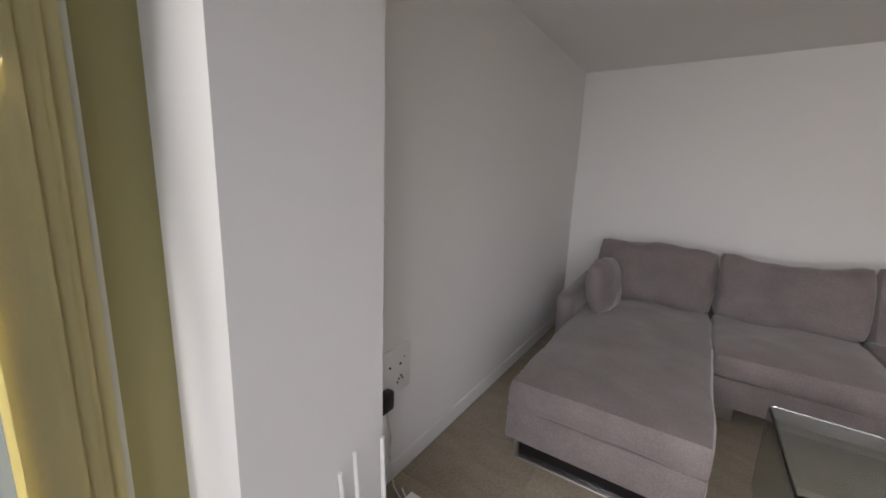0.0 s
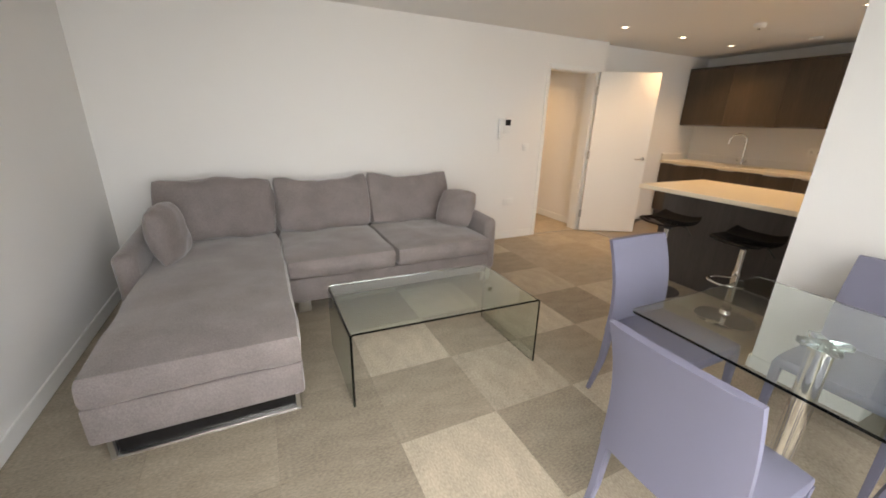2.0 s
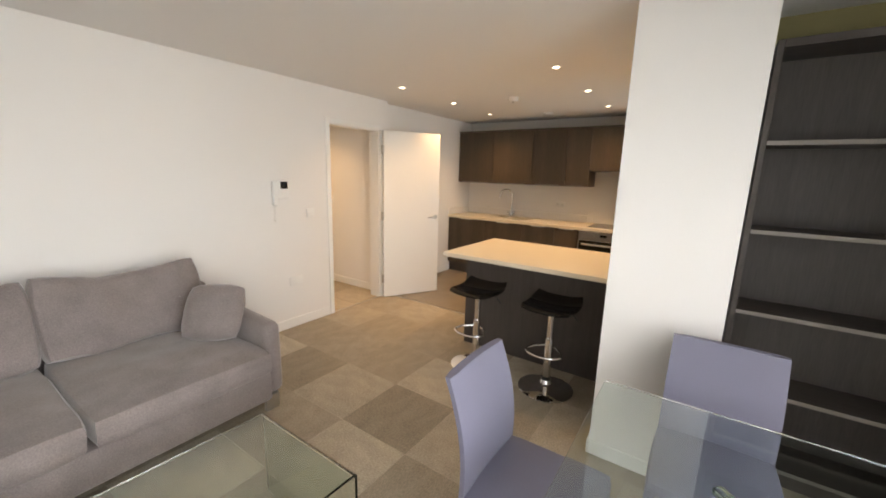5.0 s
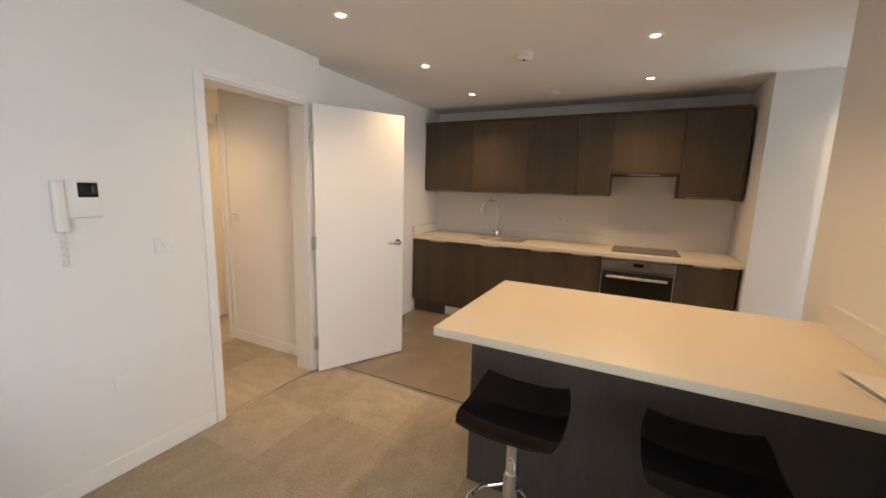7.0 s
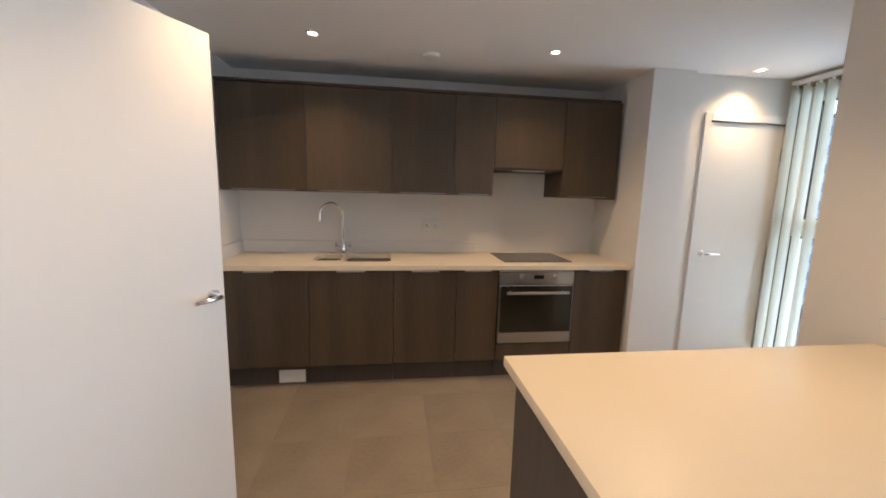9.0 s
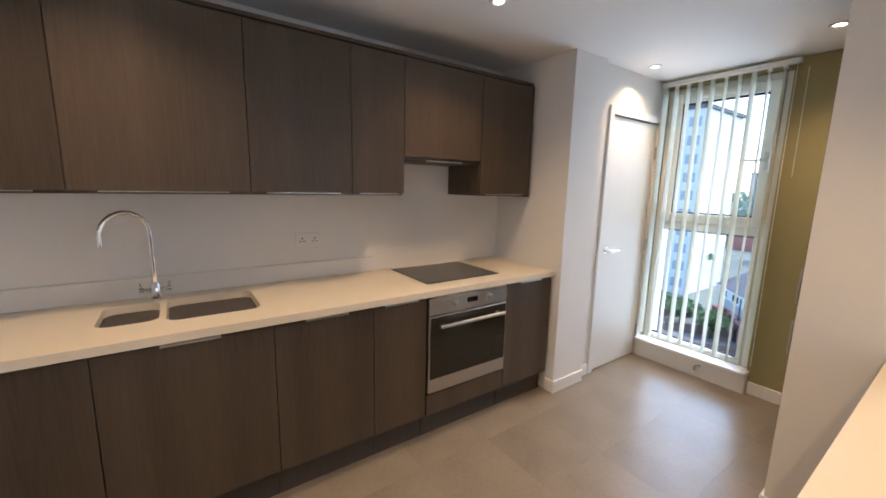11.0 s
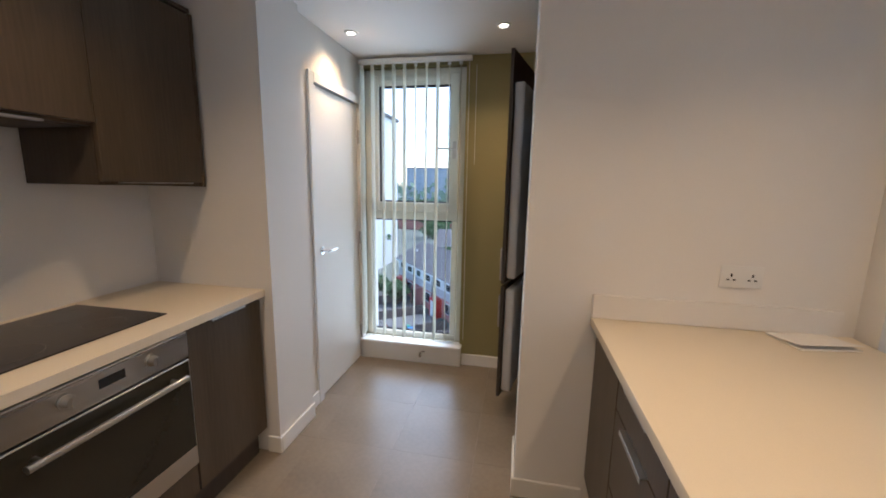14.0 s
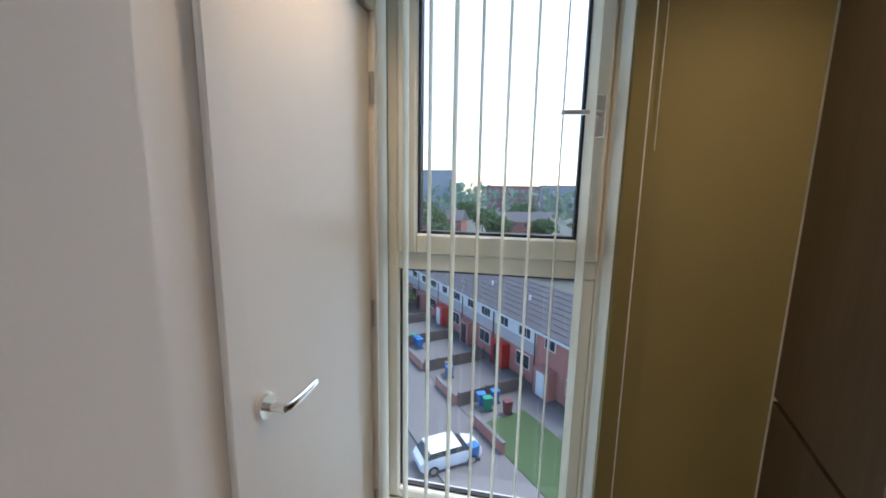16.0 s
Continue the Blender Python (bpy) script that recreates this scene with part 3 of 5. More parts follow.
tube([(1.545, -4.235, 2.30), (1.543, -4.235, 1.60)], 0.0016, 6, bm=bm)
part("pull_cord", bm, WPLAST, blind, "white pull cord")

blind = thing("stacked_blind", "yellow cream vertical blind drawn aside to a stack", "blind", pose(-1.1, -4.33, 2.3))
part("headrail", bx(-4.06, -0.96, -4.352, -4.308, 2.302, 2.332, bevel=0.004), GLOSS, blind)
for i in range(20):
    part("slat", slat_mesh(bmesh.new(), -0.985 - i * 0.0105, -4.325 + 0.004 * math.sin(i * 2.1), 0.20, 2.29, 86 + 5 * math.sin(i * 1.3), 0.10), YSLAT if i < 14 else SLAT, blind)
bm = bmesh.new()
for i in range(9):
    tube([(-0.99 - i * 0.02, -4.268, 0.21), (-1.0 - i * 0.02, -4.26, 0.165 + 0.01 * (i % 3)), (-1.01 - i * 0.02, -4.268, 0.21)], 0.0018, 6, bm=bm)
part("bead_chain", bm, WPLAST, blind, "looped white linking chains")
blind = thing("stacked_side_blind", "yellow cream vertical blind stacked beside the side window", "blind", pose(-4.33, -3.7, 2.3))
part("headrail", bx(-4.352, -4.308, -4.30, -3.54, 2.322, 2.352, bevel=0.004), GLOSS, blind)
for i in range(8):
    part("slat", slat_mesh(bmesh.new(), -4.33 + 0.003 * math.sin(i * 2.3), -3.605 - i * 0.0125, 0.20, 2.30, 79 + 1.0 * math.sin(i * 1.3), 0.09), SLAT if i < 1 else YSLAT, blind)

# ---- ceiling fittings ----
SPOTS = [(0.40, -0.65), (1.33, -0.65), (2.25, -0.65), (0.40, -2.18), (1.33, -2.18), (2.25, -2.18), (2.28, -3.74), (1.34, -3.76)]
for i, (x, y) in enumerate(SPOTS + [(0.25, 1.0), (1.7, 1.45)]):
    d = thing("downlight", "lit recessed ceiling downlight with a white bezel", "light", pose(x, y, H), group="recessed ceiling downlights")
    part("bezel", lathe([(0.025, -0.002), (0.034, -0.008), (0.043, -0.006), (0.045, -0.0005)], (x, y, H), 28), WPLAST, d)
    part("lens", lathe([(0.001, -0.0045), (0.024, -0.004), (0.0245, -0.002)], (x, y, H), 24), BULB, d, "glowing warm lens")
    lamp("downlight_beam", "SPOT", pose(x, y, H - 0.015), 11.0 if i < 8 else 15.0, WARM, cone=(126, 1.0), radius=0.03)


def round_fitting(name, x, y, r, h, label, cat):
    d = thing(name, label, cat, pose(x, y, H))
    part("base", lathe([(r * 0.98, -0.0005), (r, -0.006), (r, -h * 0.45), (r * 0.97, -h * 0.5)], (x, y, H), 32), WPLAST, d)
    part("cover", lathe([(r * 0.9, -h * 0.5), (r * 0.88, -h * 0.85), (r * 0.7, -h), (0.002, -h)], (x, y, H), 32), WPLAST, d)
    return d


d = round_fitting("smoke_alarm", 1.34, -1.41, 0.055, 0.045, "white round smoke alarm on the ceiling", "smoke alarm")
part("test_button", cyl((1.34, -1.41, H - 0.045), (1.34, -1.41, H - 0.048), 0.012), GASKET, d, "small grey test button")
round_fitting("ceiling_vent", 2.47, -1.39, 0.062, 0.022, "white round extract vent on the ceiling", "vent")

# ---- kitchen ----
def bar_handle(parent, y0, y1, x, z):
    """A steel edge pull on a door's lip."""
    bm = bx(x - 0.016, x + 0.012, y0, y1, z - 0.004, z, bevel=0.001, seg=1)
    bx(x - 0.018, x - 0.014, y0, y1, z - 0.012, z, bevel=0.001, seg=1, bm=bm)
    return part("handle", bm, STEEL, parent, "slim steel edge handle")


FX, UX = 2.455, 2.712
BASE = [(0.112, -0.54, 0.02), (-0.54, -1.14, 0.5), (-1.14, -1.61, 0.6), (-1.61, -1.93, 0.7), (-2.54, -2.975, 0.4)]
for i, (y1, y0, _) in enumerate(BASE):
    u = thing("base_cabinet", "dark oak laminate kitchen base cabinet with a plain door", "cabinet", pose(2.75, (y0 + y1) / 2, 0), group="kitchen base cabinets")
    part("body", bx(FX + 0.022, 3.07, y0 + 0.001, y1 - 0.001, 0.15, 0.875), PANEL, u)
    d = part("door", bx(FX, FX + 0.020, y0 + 0.002, y1 - 0.002, 0.158, 0.868, bevel=0.0015, seg=1), WOOD, u)
    m0 = (y0 + y1) / 2
    bar_handle(d, m0 - 0.1, m0 + 0.1, FX + 0.004, 0.8725)
    part("plinth", bx(2.515, 2.531, y0 + 0.001, y1 - 0.001, 0.0, 0.148), PANEL, u)
    for yy in (y0 + 0.08, y1 - 0.08):
        part("leg", cyl((2.60, yy, 0), (2.60, yy, 0.149), 0.018, seg=12), BLACK, u)
vent = thing("plinth_vent", "small white vent plate in the plinth", "vent", pose(2.505, -0.42, 0.07))
part("plate", bx(2.507, 2.5145, -0.495, -0.305, 0.012, 0.112, bevel=0.003), WPLAST, vent)
for i in range(4):
    part("slat", bx(2.504, 2.5065, -0.48, -0.32, 0.029 + i * 0.02, 0.035 + i * 0.02), WPLAST, vent)

oven = thing("oven", "built-in steel oven with black glass door", "oven", pose(2.75, -2.235, 0))
Y0, Y1 = -2.535, -1.935
part("body", bx(FX + 0.022, 3.05, Y0, Y1, 0.16, 0.875), BLACK, oven)
part("drawer_front", bx(FX, FX + 0.02, Y0 + 0.002, Y1 - 0.002, 0.158, 0.288, bevel=0.0015, seg=1), WOOD, oven, "dark oak panel under the oven")
part("plinth", bx(2.515, 2.531, Y0, Y1, 0.0, 0.148), PANEL, oven)
fascia = part("control_panel", bx(FX - 0.012, FX + 0.02, Y0 + 0.004, Y1 - 0.004, 0.765, 0.868, bevel=0.003, seg=1), STEEL, oven, "brushed steel control panel")
for y in (-2.115, -2.375):
    bm = cyl((FX - 0.0125, y, 0.822), (FX - 0.018, y, 0.822), 0.024, seg=28)
    cyl((FX - 0.018, y, 0.822), (FX - 0.042, y, 0.822), 0.019, 0.016, seg=28, bm=bm)
    bx(FX - 0.045, FX - 0.040, y - 0.003, y + 0.003, 0.806, 0.838, bm=bm)
    part("knob", bm, STEEL, fascia, "round steel knob")
part("display", bx(FX - 0.014, FX - 0.0125, -2.285, -2.205, 0.808, 0.838), BLACKG, fascia, "small black clock display")
od = part("oven_door", bx(FX - 0.012, FX + 0.02, Y0 + 0.004, Y1 - 0.004, 0.298, 0.757, bevel=0.003, seg=1), STEEL, oven, "oven door with steel border")
part("door_glass", bx(FX - 0.0145, FX - 0.0125, Y0 + 0.012, Y1 - 0.012, 0.385, 0.753), OVENG, od, "smoked black glass")
bm = tube([(FX - 0.048, Y0 + 0.055, 0.706), (FX - 0.048, Y1 - 0.055, 0.706)], 0.011, 14)
for y in (Y0 + 0.09, Y1 - 0.09):
    cyl((FX - 0.0145, y, 0.706), (FX - 0.044, y, 0.706), 0.008, bm=bm)
part("handle", bm, STEEL, od, "steel bar handle")
worktop = thing("worktop", "long pale quartz kitchen worktop with a sink cut-out", "worktop", pose(2.75, -1.45, 0.88))
bowls = [(2.795, -0.635, 0.30, 0.205), (2.785, -0.942, 0.355, 0.36)]
part("slab", slab(rect(2.440, 3.079, -2.997, 0.117), [rounded(cx, cy, w, d, 0.05) for cx, cy, w, d in bowls], 0.8765, 0.912), QUARTZ, worktop, round_off=False)
part("upstand", bx(3.058, 3.079, -1.88, 0.117, 0.9125, 1.012, bevel=0.002, seg=1), UPSTAND, worktop)
part("upstand", bx(2.45, 3.057, 0.098, 0.117, 0.9125, 1.012, bevel=0.002, seg=1), UPSTAND, worktop)
sink = thing("sink", "stainless steel one and a half bowl undermount sink", "sink", pose(2.8, -0.85, 0.87))
for k, (cx, cy, w, d) in enumerate(bowls):
    deep = 0.13 if k == 0 else 0.18
    bm = bmesh.new()
    loops = []
    for gx, z, r in ((0.03, 0.8755, 0.06), (0.002, 0.8755, 0.052), (-0.002, 0.86, 0.05), (-0.012, 0.876 - deep, 0.05), (-0.05, 0.870 - deep, 0.04)):
        loops.append([bm.verts.new((x, y, z)) for x, y in rounded(cx, cy, w + 2 * gx, d + 2 * gx, r)])
    for a, b in zip(loops, loops[1:]):
        n = len(a)
        for q in range(n):
            bm.faces.new((a[q], a[(q + 1) % n], b[(q + 1) % n], b[q]))
    bm.faces.new(loops[-1])
    bowl = part("bowl", bm, STEEL, sink)
    part("drain", lathe([(0.042, 0.002), (0.038, 0.005), (0.03, 0.003), (0.001, 0.002)], (cx, cy, 0.870 - deep), 24), CHROME, bowl, "round chrome waste")
tap = thing("mixer_tap", "tall chrome swan-neck mixer tap", "tap", pose(3.0, -0.72, 0.912))
bm = lathe([(0.027, 0), (0.027, 0.008), (0.021, 0.014), (0.021, 0.075), (0.015, 0.085)], (3.0, -0.72, 0.9125), 28)
part("body", bm, CHROME, tap)
pts = [(3.0, -0.72, 0.99), (3.0, -0.72, 1.235)] + [(3.0 - 0.045 * (1 - math.cos(radians(a))), -0.72 + 0.085 * (1 - math.cos(radians(a))), 1.235 + 0.10 * math.sin(radians(a))) for a in range(15, 181, 15)]
pts += [(2.91, -0.55, 1.19)]
part("spout", tube(pts, 0.0105, 14), CHROME, tap)
for sgn in (1, -1):
    y = -0.72 + sgn * 0.054
    bm = tube([(3.0, -0.72 + sgn * 0.018, 0.96), (3.0, y, 0.962)], 0.008, 12)
    cyl((3.0, y - 0.008, 0.962), (3.0, y + 0.008, 0.962), 0.013, bm=bm)
    tube([(3.0, y, 0.967), (2.985, y + sgn * 0.004, 1.0)], 0.0045, 8, bm=bm)
    part("lever", bm, CHROME, tap, "chrome side lever")

hob = thing("ceramic_hob", "flat dark glass ceramic hob set in the worktop", "hob", pose(2.83, -2.29, 0.912))
part("plate", bx(2.575, 3.03, -2.575, -2.005, 0.9125, 0.9175, bevel=0.0015, seg=1), HOBG, hob)
for cx, cy, r in ((2.70, -2.15, 0.085), (2.91, -2.15, 0.065), (2.70, -2.43, 0.065), (2.91, -2.43, 0.085)):
    bm = bmesh.new()
    ra = [bm.verts.new((cx + (r) * math.cos(k * math.pi / 20), cy + r * math.sin(k * math.pi / 20), 0.9178)) for k in range(40)]
    rb = [bm.verts.new((cx + (r - 0.002) * math.cos(k * math.pi / 20), cy + (r - 0.002) * math.sin(k * math.pi / 20), 0.9178)) for k in range(40)]
    for k in range(40):
        bm.faces.new((ra[k], ra[(k + 1) % 40], rb[(k + 1) % 40], rb[k]))
    part("ring_mark", bm, EDGE, hob)

UPPER = [(0.113, -0.50, 1.425), (-0.50, -1.12, 1.425), (-1.12, -1.61, 1.425), (-1.61, -1.925, 1.425), (-1.925, -2.50, 1.635), (-2.50, -2.955, 1.425)]
for i, (y1, y0, zb) in enumerate(UPPER):
    name = "hood_cabinet" if i == 4 else "wall_cabinet"
    u = thing(name, "short dark oak wall cabinet over the hob with a built-in hood" if i == 4 else "dark oak laminate kitchen wall cabinet with a plain door", "cabinet", pose(2.9, (y0 + y1) / 2, zb), group="kitchen wall cabinets")
    part("body", bx(UX + 0.022, 3.079, y0 + 0.0005, y1 - 0.0005, zb, 2.19), WOOD, u)
    d = part("door", bx(UX, UX + 0.020, y0 + 0.0015, y1 - 0.0015, zb + 0.012, 2.183, bevel=0.0015, seg=1), WOOD, u)
    c = (y0 + y1) / 2
    if i != 4:
        w = min(0.22, (y1 - y0) * 0.36)
        bm = bx(UX - 0.012, UX + 0.012, c - w, c + w, zb + 0.007, zb + 0.0115, bevel=0.001, seg=1)
        part("handle", bm, STEEL, d, "slim steel edge handle")
    else:
        part("hood", bx(UX + 0.03, 3.05, y0 + 0.03, y1 - 0.03, zb - 0.008, zb - 0.0005, bevel=0.002), PANEL, u, "dark underside of the cooker hood")
        part("visor", bx(UX - 0.003, UX + 0.03, c - 0.13, c + 0.13, zb - 0.008, zb - 0.001, bevel=0.001, seg=1), STEEL, u)
cornice = part("top_panel", bx(UX - 0.004, 3.079, -2.957, 0.1165, 2.1905, 2.208, bevel=0.001, seg=1), WOOD)
tagged(cornice, "dark oak cornice panel along the wall cabinets", "cornice")
end = part("end_panel", bx(UX - 0.002, 3.079, -2.972, -2.956, 1.418, 2.19, bevel=0.001, seg=1), WOOD)
tagged(end, "dark oak end panel of the wall cabinets", "panel")


def socket(name, axis, c, a, z, w, h, sign, label, gangs=2):
    """A flat wall socket plate: c the wall face, a its middle along the wall."""
    s = thing(name, label, "socket", pose(a if axis == "x" else c, c if axis == "x" else a, z))
    lo, hi = sorted((c + sign * 0.001, c + sign * 0.009))
    part("plate", bx(a - w / 2, a + w / 2, lo, hi, z - h / 2, z + h / 2, bevel=0.003) if axis == "x" else bx(lo, hi, a - w / 2, a + w / 2, z - h / 2, z + h / 2, bevel=0.003), WPLAST, s)
    f = c + sign * 0.0095
    lo, hi = sorted((f - sign * 0.001, f + sign * 0.0008))
    for g in range(gangs):
        o = a + (g - (gangs - 1) / 2) * w / gangs
        bm = bmesh.new()
        for du, dv, hw, hh in ((0, 0.006, 0.003, 0.006), (-0.011, -0.012, 0.005, 0.0025), (0.011, -0.012, 0.005, 0.0025)):
            if axis == "x":
                bx(o + du - hw, o + du + hw, lo, hi, z + dv - hh, z + dv + hh, bm=bm)
            else:
                bx(lo, hi, o + du - hw, o + du + hw, z + dv - hh, z + dv + hh, bm=bm)
        part("pin_holes", bm, BLACK, s)
    return s


socket("double_socket", "y", X_E, -1.47, 1.15, 0.146, 0.086, -1, "white double socket above the worktop")
socket("double_socket", "x", -2.98, 0.345, 1.12, 0.146, 0.086, 1, "white double socket above the peninsula")
socket("blank_plate", "x", 0.0, -0.43, 0.47, 0.146, 0.086, -1, "white blank double plate on the sofa wall", 0)
sw = thing("light_switch", "white light switch plate beside the doorway", "switch", pose(-0.235, 0, 1.13))
part("plate", bx(-0.28, -0.19, -0.009, -0.001, 1.087, 1.173, bevel=0.003), WPLAST, sw)
part("rocker", bx(-0.245, -0.225, -0.012, -0.0095, 1.117, 1.143, bevel=0.002), WPLAST, sw)
sw = thing("fused_spur", "white spur switch with a red neon in the hall", "switch", pose(0.88, 1.02, 1.17))
part("plate", bx(0.871, 0.879, 0.975, 1.06, 1.12, 1.21, bevel=0.003), WPLAST, sw)
part("rocker", bx(0.868, 0.8705, 1.003, 1.032, 1.145, 1.185, bevel=0.002), WPLAST, sw)
part("neon", bx(0.8665, 0.868, 1.010, 1.025, 1.172, 1.180), RED, sw, "small red neon")

# the peninsula
pen = thing("peninsula_cabinet", "dark laminate peninsula base with drawers and a back panel", "cabinet", pose(0.5, -2.2, 0))
part("back_panel", bx(0.285, 0.305, -2.978, -1.535, 0.002, 0.876, bevel=0.001, seg=1), PANEL, pen)
part("end_panel", bx(0.3055, 0.85, -1.553, -1.535, 0.002, 0.876, bevel=0.001, seg=1), PANEL, pen)
part("body", bx(0.3055, 0.83, -2.978, -1.554, 0.15, 0.876), PANEL, pen)
part("plinth", bx(0.78, 0.796, -2.978, -1.554, 0.0, 0.148), PANEL, pen)
for y1, y0 in ((-1.556, -2.16), (-2.163, -2.60)):
    for z0, z1 in ((0.158, 0.44), (0.443, 0.725), (0.728, 0.868)):
        d = part("drawer_front", bx(0.831, 0.851, y0 + 0.002, y1 - 0.002, z0 + 0.0015, z1 - 0.0015, bevel=0.0015, seg=1), WOOD, pen)
        c = (y0 + y1) / 2
        bm = bx(0.848, 0.868, c - 0.1, c + 0.1, z1 - 0.002, z1 + 0.001, bevel=0.0008, seg=1)
        bx(0.866, 0.869, c - 0.1, c + 0.1, z1 - 0.016, z1 + 0.001, bevel=0.0008, seg=1, bm=bm)
        part("handle", bm, STEEL, d, "slim steel edge handle")
d = part("door", bx(0.831, 0.851, -2.976, -2.605, 0.158, 0.868, bevel=0.0015, seg=1), WOOD, pen)
top = thing("peninsula_worktop", "pale quartz breakfast bar worktop", "worktop", pose(0.4, -2.2, 0.88))
part("slab", bx(-0.05, 0.88, -2.979, -1.498, 0.8765, 0.912, bevel=0.003), QUARTZ, top)
part("upstand", bx(0.0, 0.88, -2.979, -2.96, 0.9125, 1.012, bevel=0.002, seg=1), UPSTAND, top)
book = thing("booklet", "thin white paper booklet lying half open on the worktop", "booklet", pose(0.14, -2.88, 0.912, 0, 0, 10))
part("page_block", bx(-0.105, 0.105, -0.075, 0.075, 0.0005, 0.006, bevel=0.001, seg=1), PAPER, book, local=True)
bm = bmesh.new()
lift = [(-0.077 + 0.154 * k / 10, 0.0066 + 0.014 * (k / 10) ** 2) for k in range(11)]
low = [[bm.verts.new((x, y, z)) for y, z in lift] for x in (-0.107, 0.107)]
high = [[bm.verts.new((x, y, z + 0.0012)) for y, z in lift] for x in (-0.107, 0.107)]
for k in range(10):
    bm.faces.new((low[0][k], low[0][k + 1], low[1][k + 1], low[1][k]))
    bm.faces.new((high[0][k], high[1][k], high[1][k + 1], high[0][k + 1]))
    for e in (0, 1):
        bm.faces.new((low[e][k], high[e][k], high[e][k + 1], low[e][k + 1]))
bm.faces.new((low[0][10], high[0][10], high[1][10], low[1][10]))
bm.faces.new((low[0][0], low[1][0], high[1][0], high[0][0]))
bmesh.ops.recalc_face_normals(bm, faces=bm.faces[:])
part("cover", bm, PAPER, book, local=True)

# the fridge in its recess, its doors ajar
fr = thing("fridge_housing", "tall dark oak housing around a built-in fridge freezer", "cabinet", pose(0.955, -3.8, 0))
part("side_panel", bx(0.615, 1.105, -3.318, -3.30, 0.002, 2.30, bevel=0.001, seg=1), WOOD, fr)
part("side_panel", bx(0.615, 1.105, -4.248, -4.23, 0.002, 2.30, bevel=0.001, seg=1), WOOD, fr)
part("top_panel", bx(0.615, 1.105, -4.229, -3.319, 2.282, 2.30, bevel=0.001, seg=1), WOOD, fr)
part("divider", bx(0.615, 1.105, -3.62, -3.602, 0.002, 2.281, bevel=0.001, seg=1), WOOD, fr)
part("filler_strip", bx(1.1055, 1.121, -4.249, -4.222, 0.09, 2.30, bevel=0.001, seg=1), UPVC, fr, "pale filler strip against the wall")
part("niche_top", bx(0.625, 1.101, -4.2295, -3.6205, 1.955, 1.973, bevel=0.001, seg=1), WOOD, fr)
part("edging", bx(1.1012, 1.1035, -4.2295, -3.6205, 1.956, 1.972), LEDGE, fr, "pale raw board edge")
part("shelf", bx(0.615, 1.105, -3.6015, -3.3185, 0.832, 0.850, bevel=0.001, seg=1), LEDGE, fr, "pale warm wood shelf")
part("lower_door", bx(1.083, 1.103, -3.600, -3.320, 0.10, 0.828, bevel=0.0015, seg=1), PANEL, fr)
fz = thing("fridge_freezer", "built-in fridge freezer with both doors ajar", "fridge", pose(0.955, -3.96, 0.1))
for x0, x1, y0, y1, z0, z1 in ((0.625, 0.655, -4.225, -3.625, 0.10, 1.95), (0.655, 1.07, -4.225, -4.205, 0.10, 1.95), (0.655, 1.09, -3.645, -3.625, 0.10, 1.95), (0.655, 1.07, -4.205, -3.645, 0.10, 0.13), (0.655, 1.07, -4.205, -3.645, 1.92, 1.95), (0.655, 1.09, -4.205, -3.645, 0.835, 0.90)):
    part("liner_panel", bx(x0, x1, y0, y1, z0, z1), FRIDGEIN, fz, "pale lining of the unlit fridge")
for z in (1.15, 1.42, 1.69):
    part("glass_shelf", bx(0.665, 1.035, -4.2, -3.65, z, z + 0.006), GLASS_T, fz)
swing = pose(1.122, -4.20, 0, 0, 0, 90 - 14)
for z0, z1 in ((0.86, 2.20), (0.12, 0.845)):
    d = part("door", moved(bx(0.0, 0.595, -0.020, 0.0, z0, z1, bevel=0.0015, seg=1), swing), WOOD, fz, "dark oak door front")
    part("door_liner", moved(bx(0.015, 0.575, 0.002, 0.062, z0 + 0.03, z1 - (0.17 if z0 > 0.5 else 0.02), bevel=0.016, seg=3), swing), LINER, d, "white plastic inner door")
    part("edging", moved(bx(0.5955, 0.597, -0.019, -0.001, z0 + 0.002, z1 - 0.002), swing), PANEL, d)
    part("hinge_edge", moved(bx(-0.0022, -0.0004, -0.019, -0.001, z0 + 0.002, z1 - 0.002), swing), UPVC, d, "pale edge band")
    zc = z0 + 0.02 if z0 > 0.5 else z1 - 0.26
    part("handle", moved(bx(0.556, 0.601, -0.030, -0.0205, zc, zc + 0.20, bevel=0.003), swing), STEEL, d, "flat steel pull handle")

# ---- living room ----
sofa = thing("corner_sofa", "grey velour corner sofa with chaise and loose cushions", "sofa", pose(-2.7, -0.9, 0))
part("base", bx(-3.96, -1.40, -1.13, -0.12, 0.10, 0.29, bevel=0.02), SOFA, sofa)
part("chaise_base", bx(-3.955, -3.10, -2.165, -1.131, 0.10, 0.285, bevel=0.02), SOFA, sofa)
part("back_frame", bx(-4.02, -1.33, -0.20, -0.06, 0.10, 0.70, bevel=0.035, seg=3), SOFA, sofa)


def arm(x0, x1, y0, y1, lean):
    bm = bx(x0, x1, y0, y1, 0.10, 0.62, bevel=0.055, seg=4)
    bmesh.ops.subdivide_edges(bm, edges=[e for e in bm.edges if e.calc_length() > 0.2], cuts=4, use_grid_fill=True)
    for v in bm.verts:
        t = max(0, (v.co.z - 0.10) / 0.52)
        v.co.x += lean * t * t
        v.co.z -= 0.03 * max(0, (y1 - 0.25 - v.co.y)) / 0.8 * t
    return bm


part("arm", arm(-1.405, -1.285, -1.09, -0.06, -0.004), SOFA, sofa)
part("arm", arm(-4.06, -3.93, -1.10, -0.06, -0.01), SOFA, sofa)


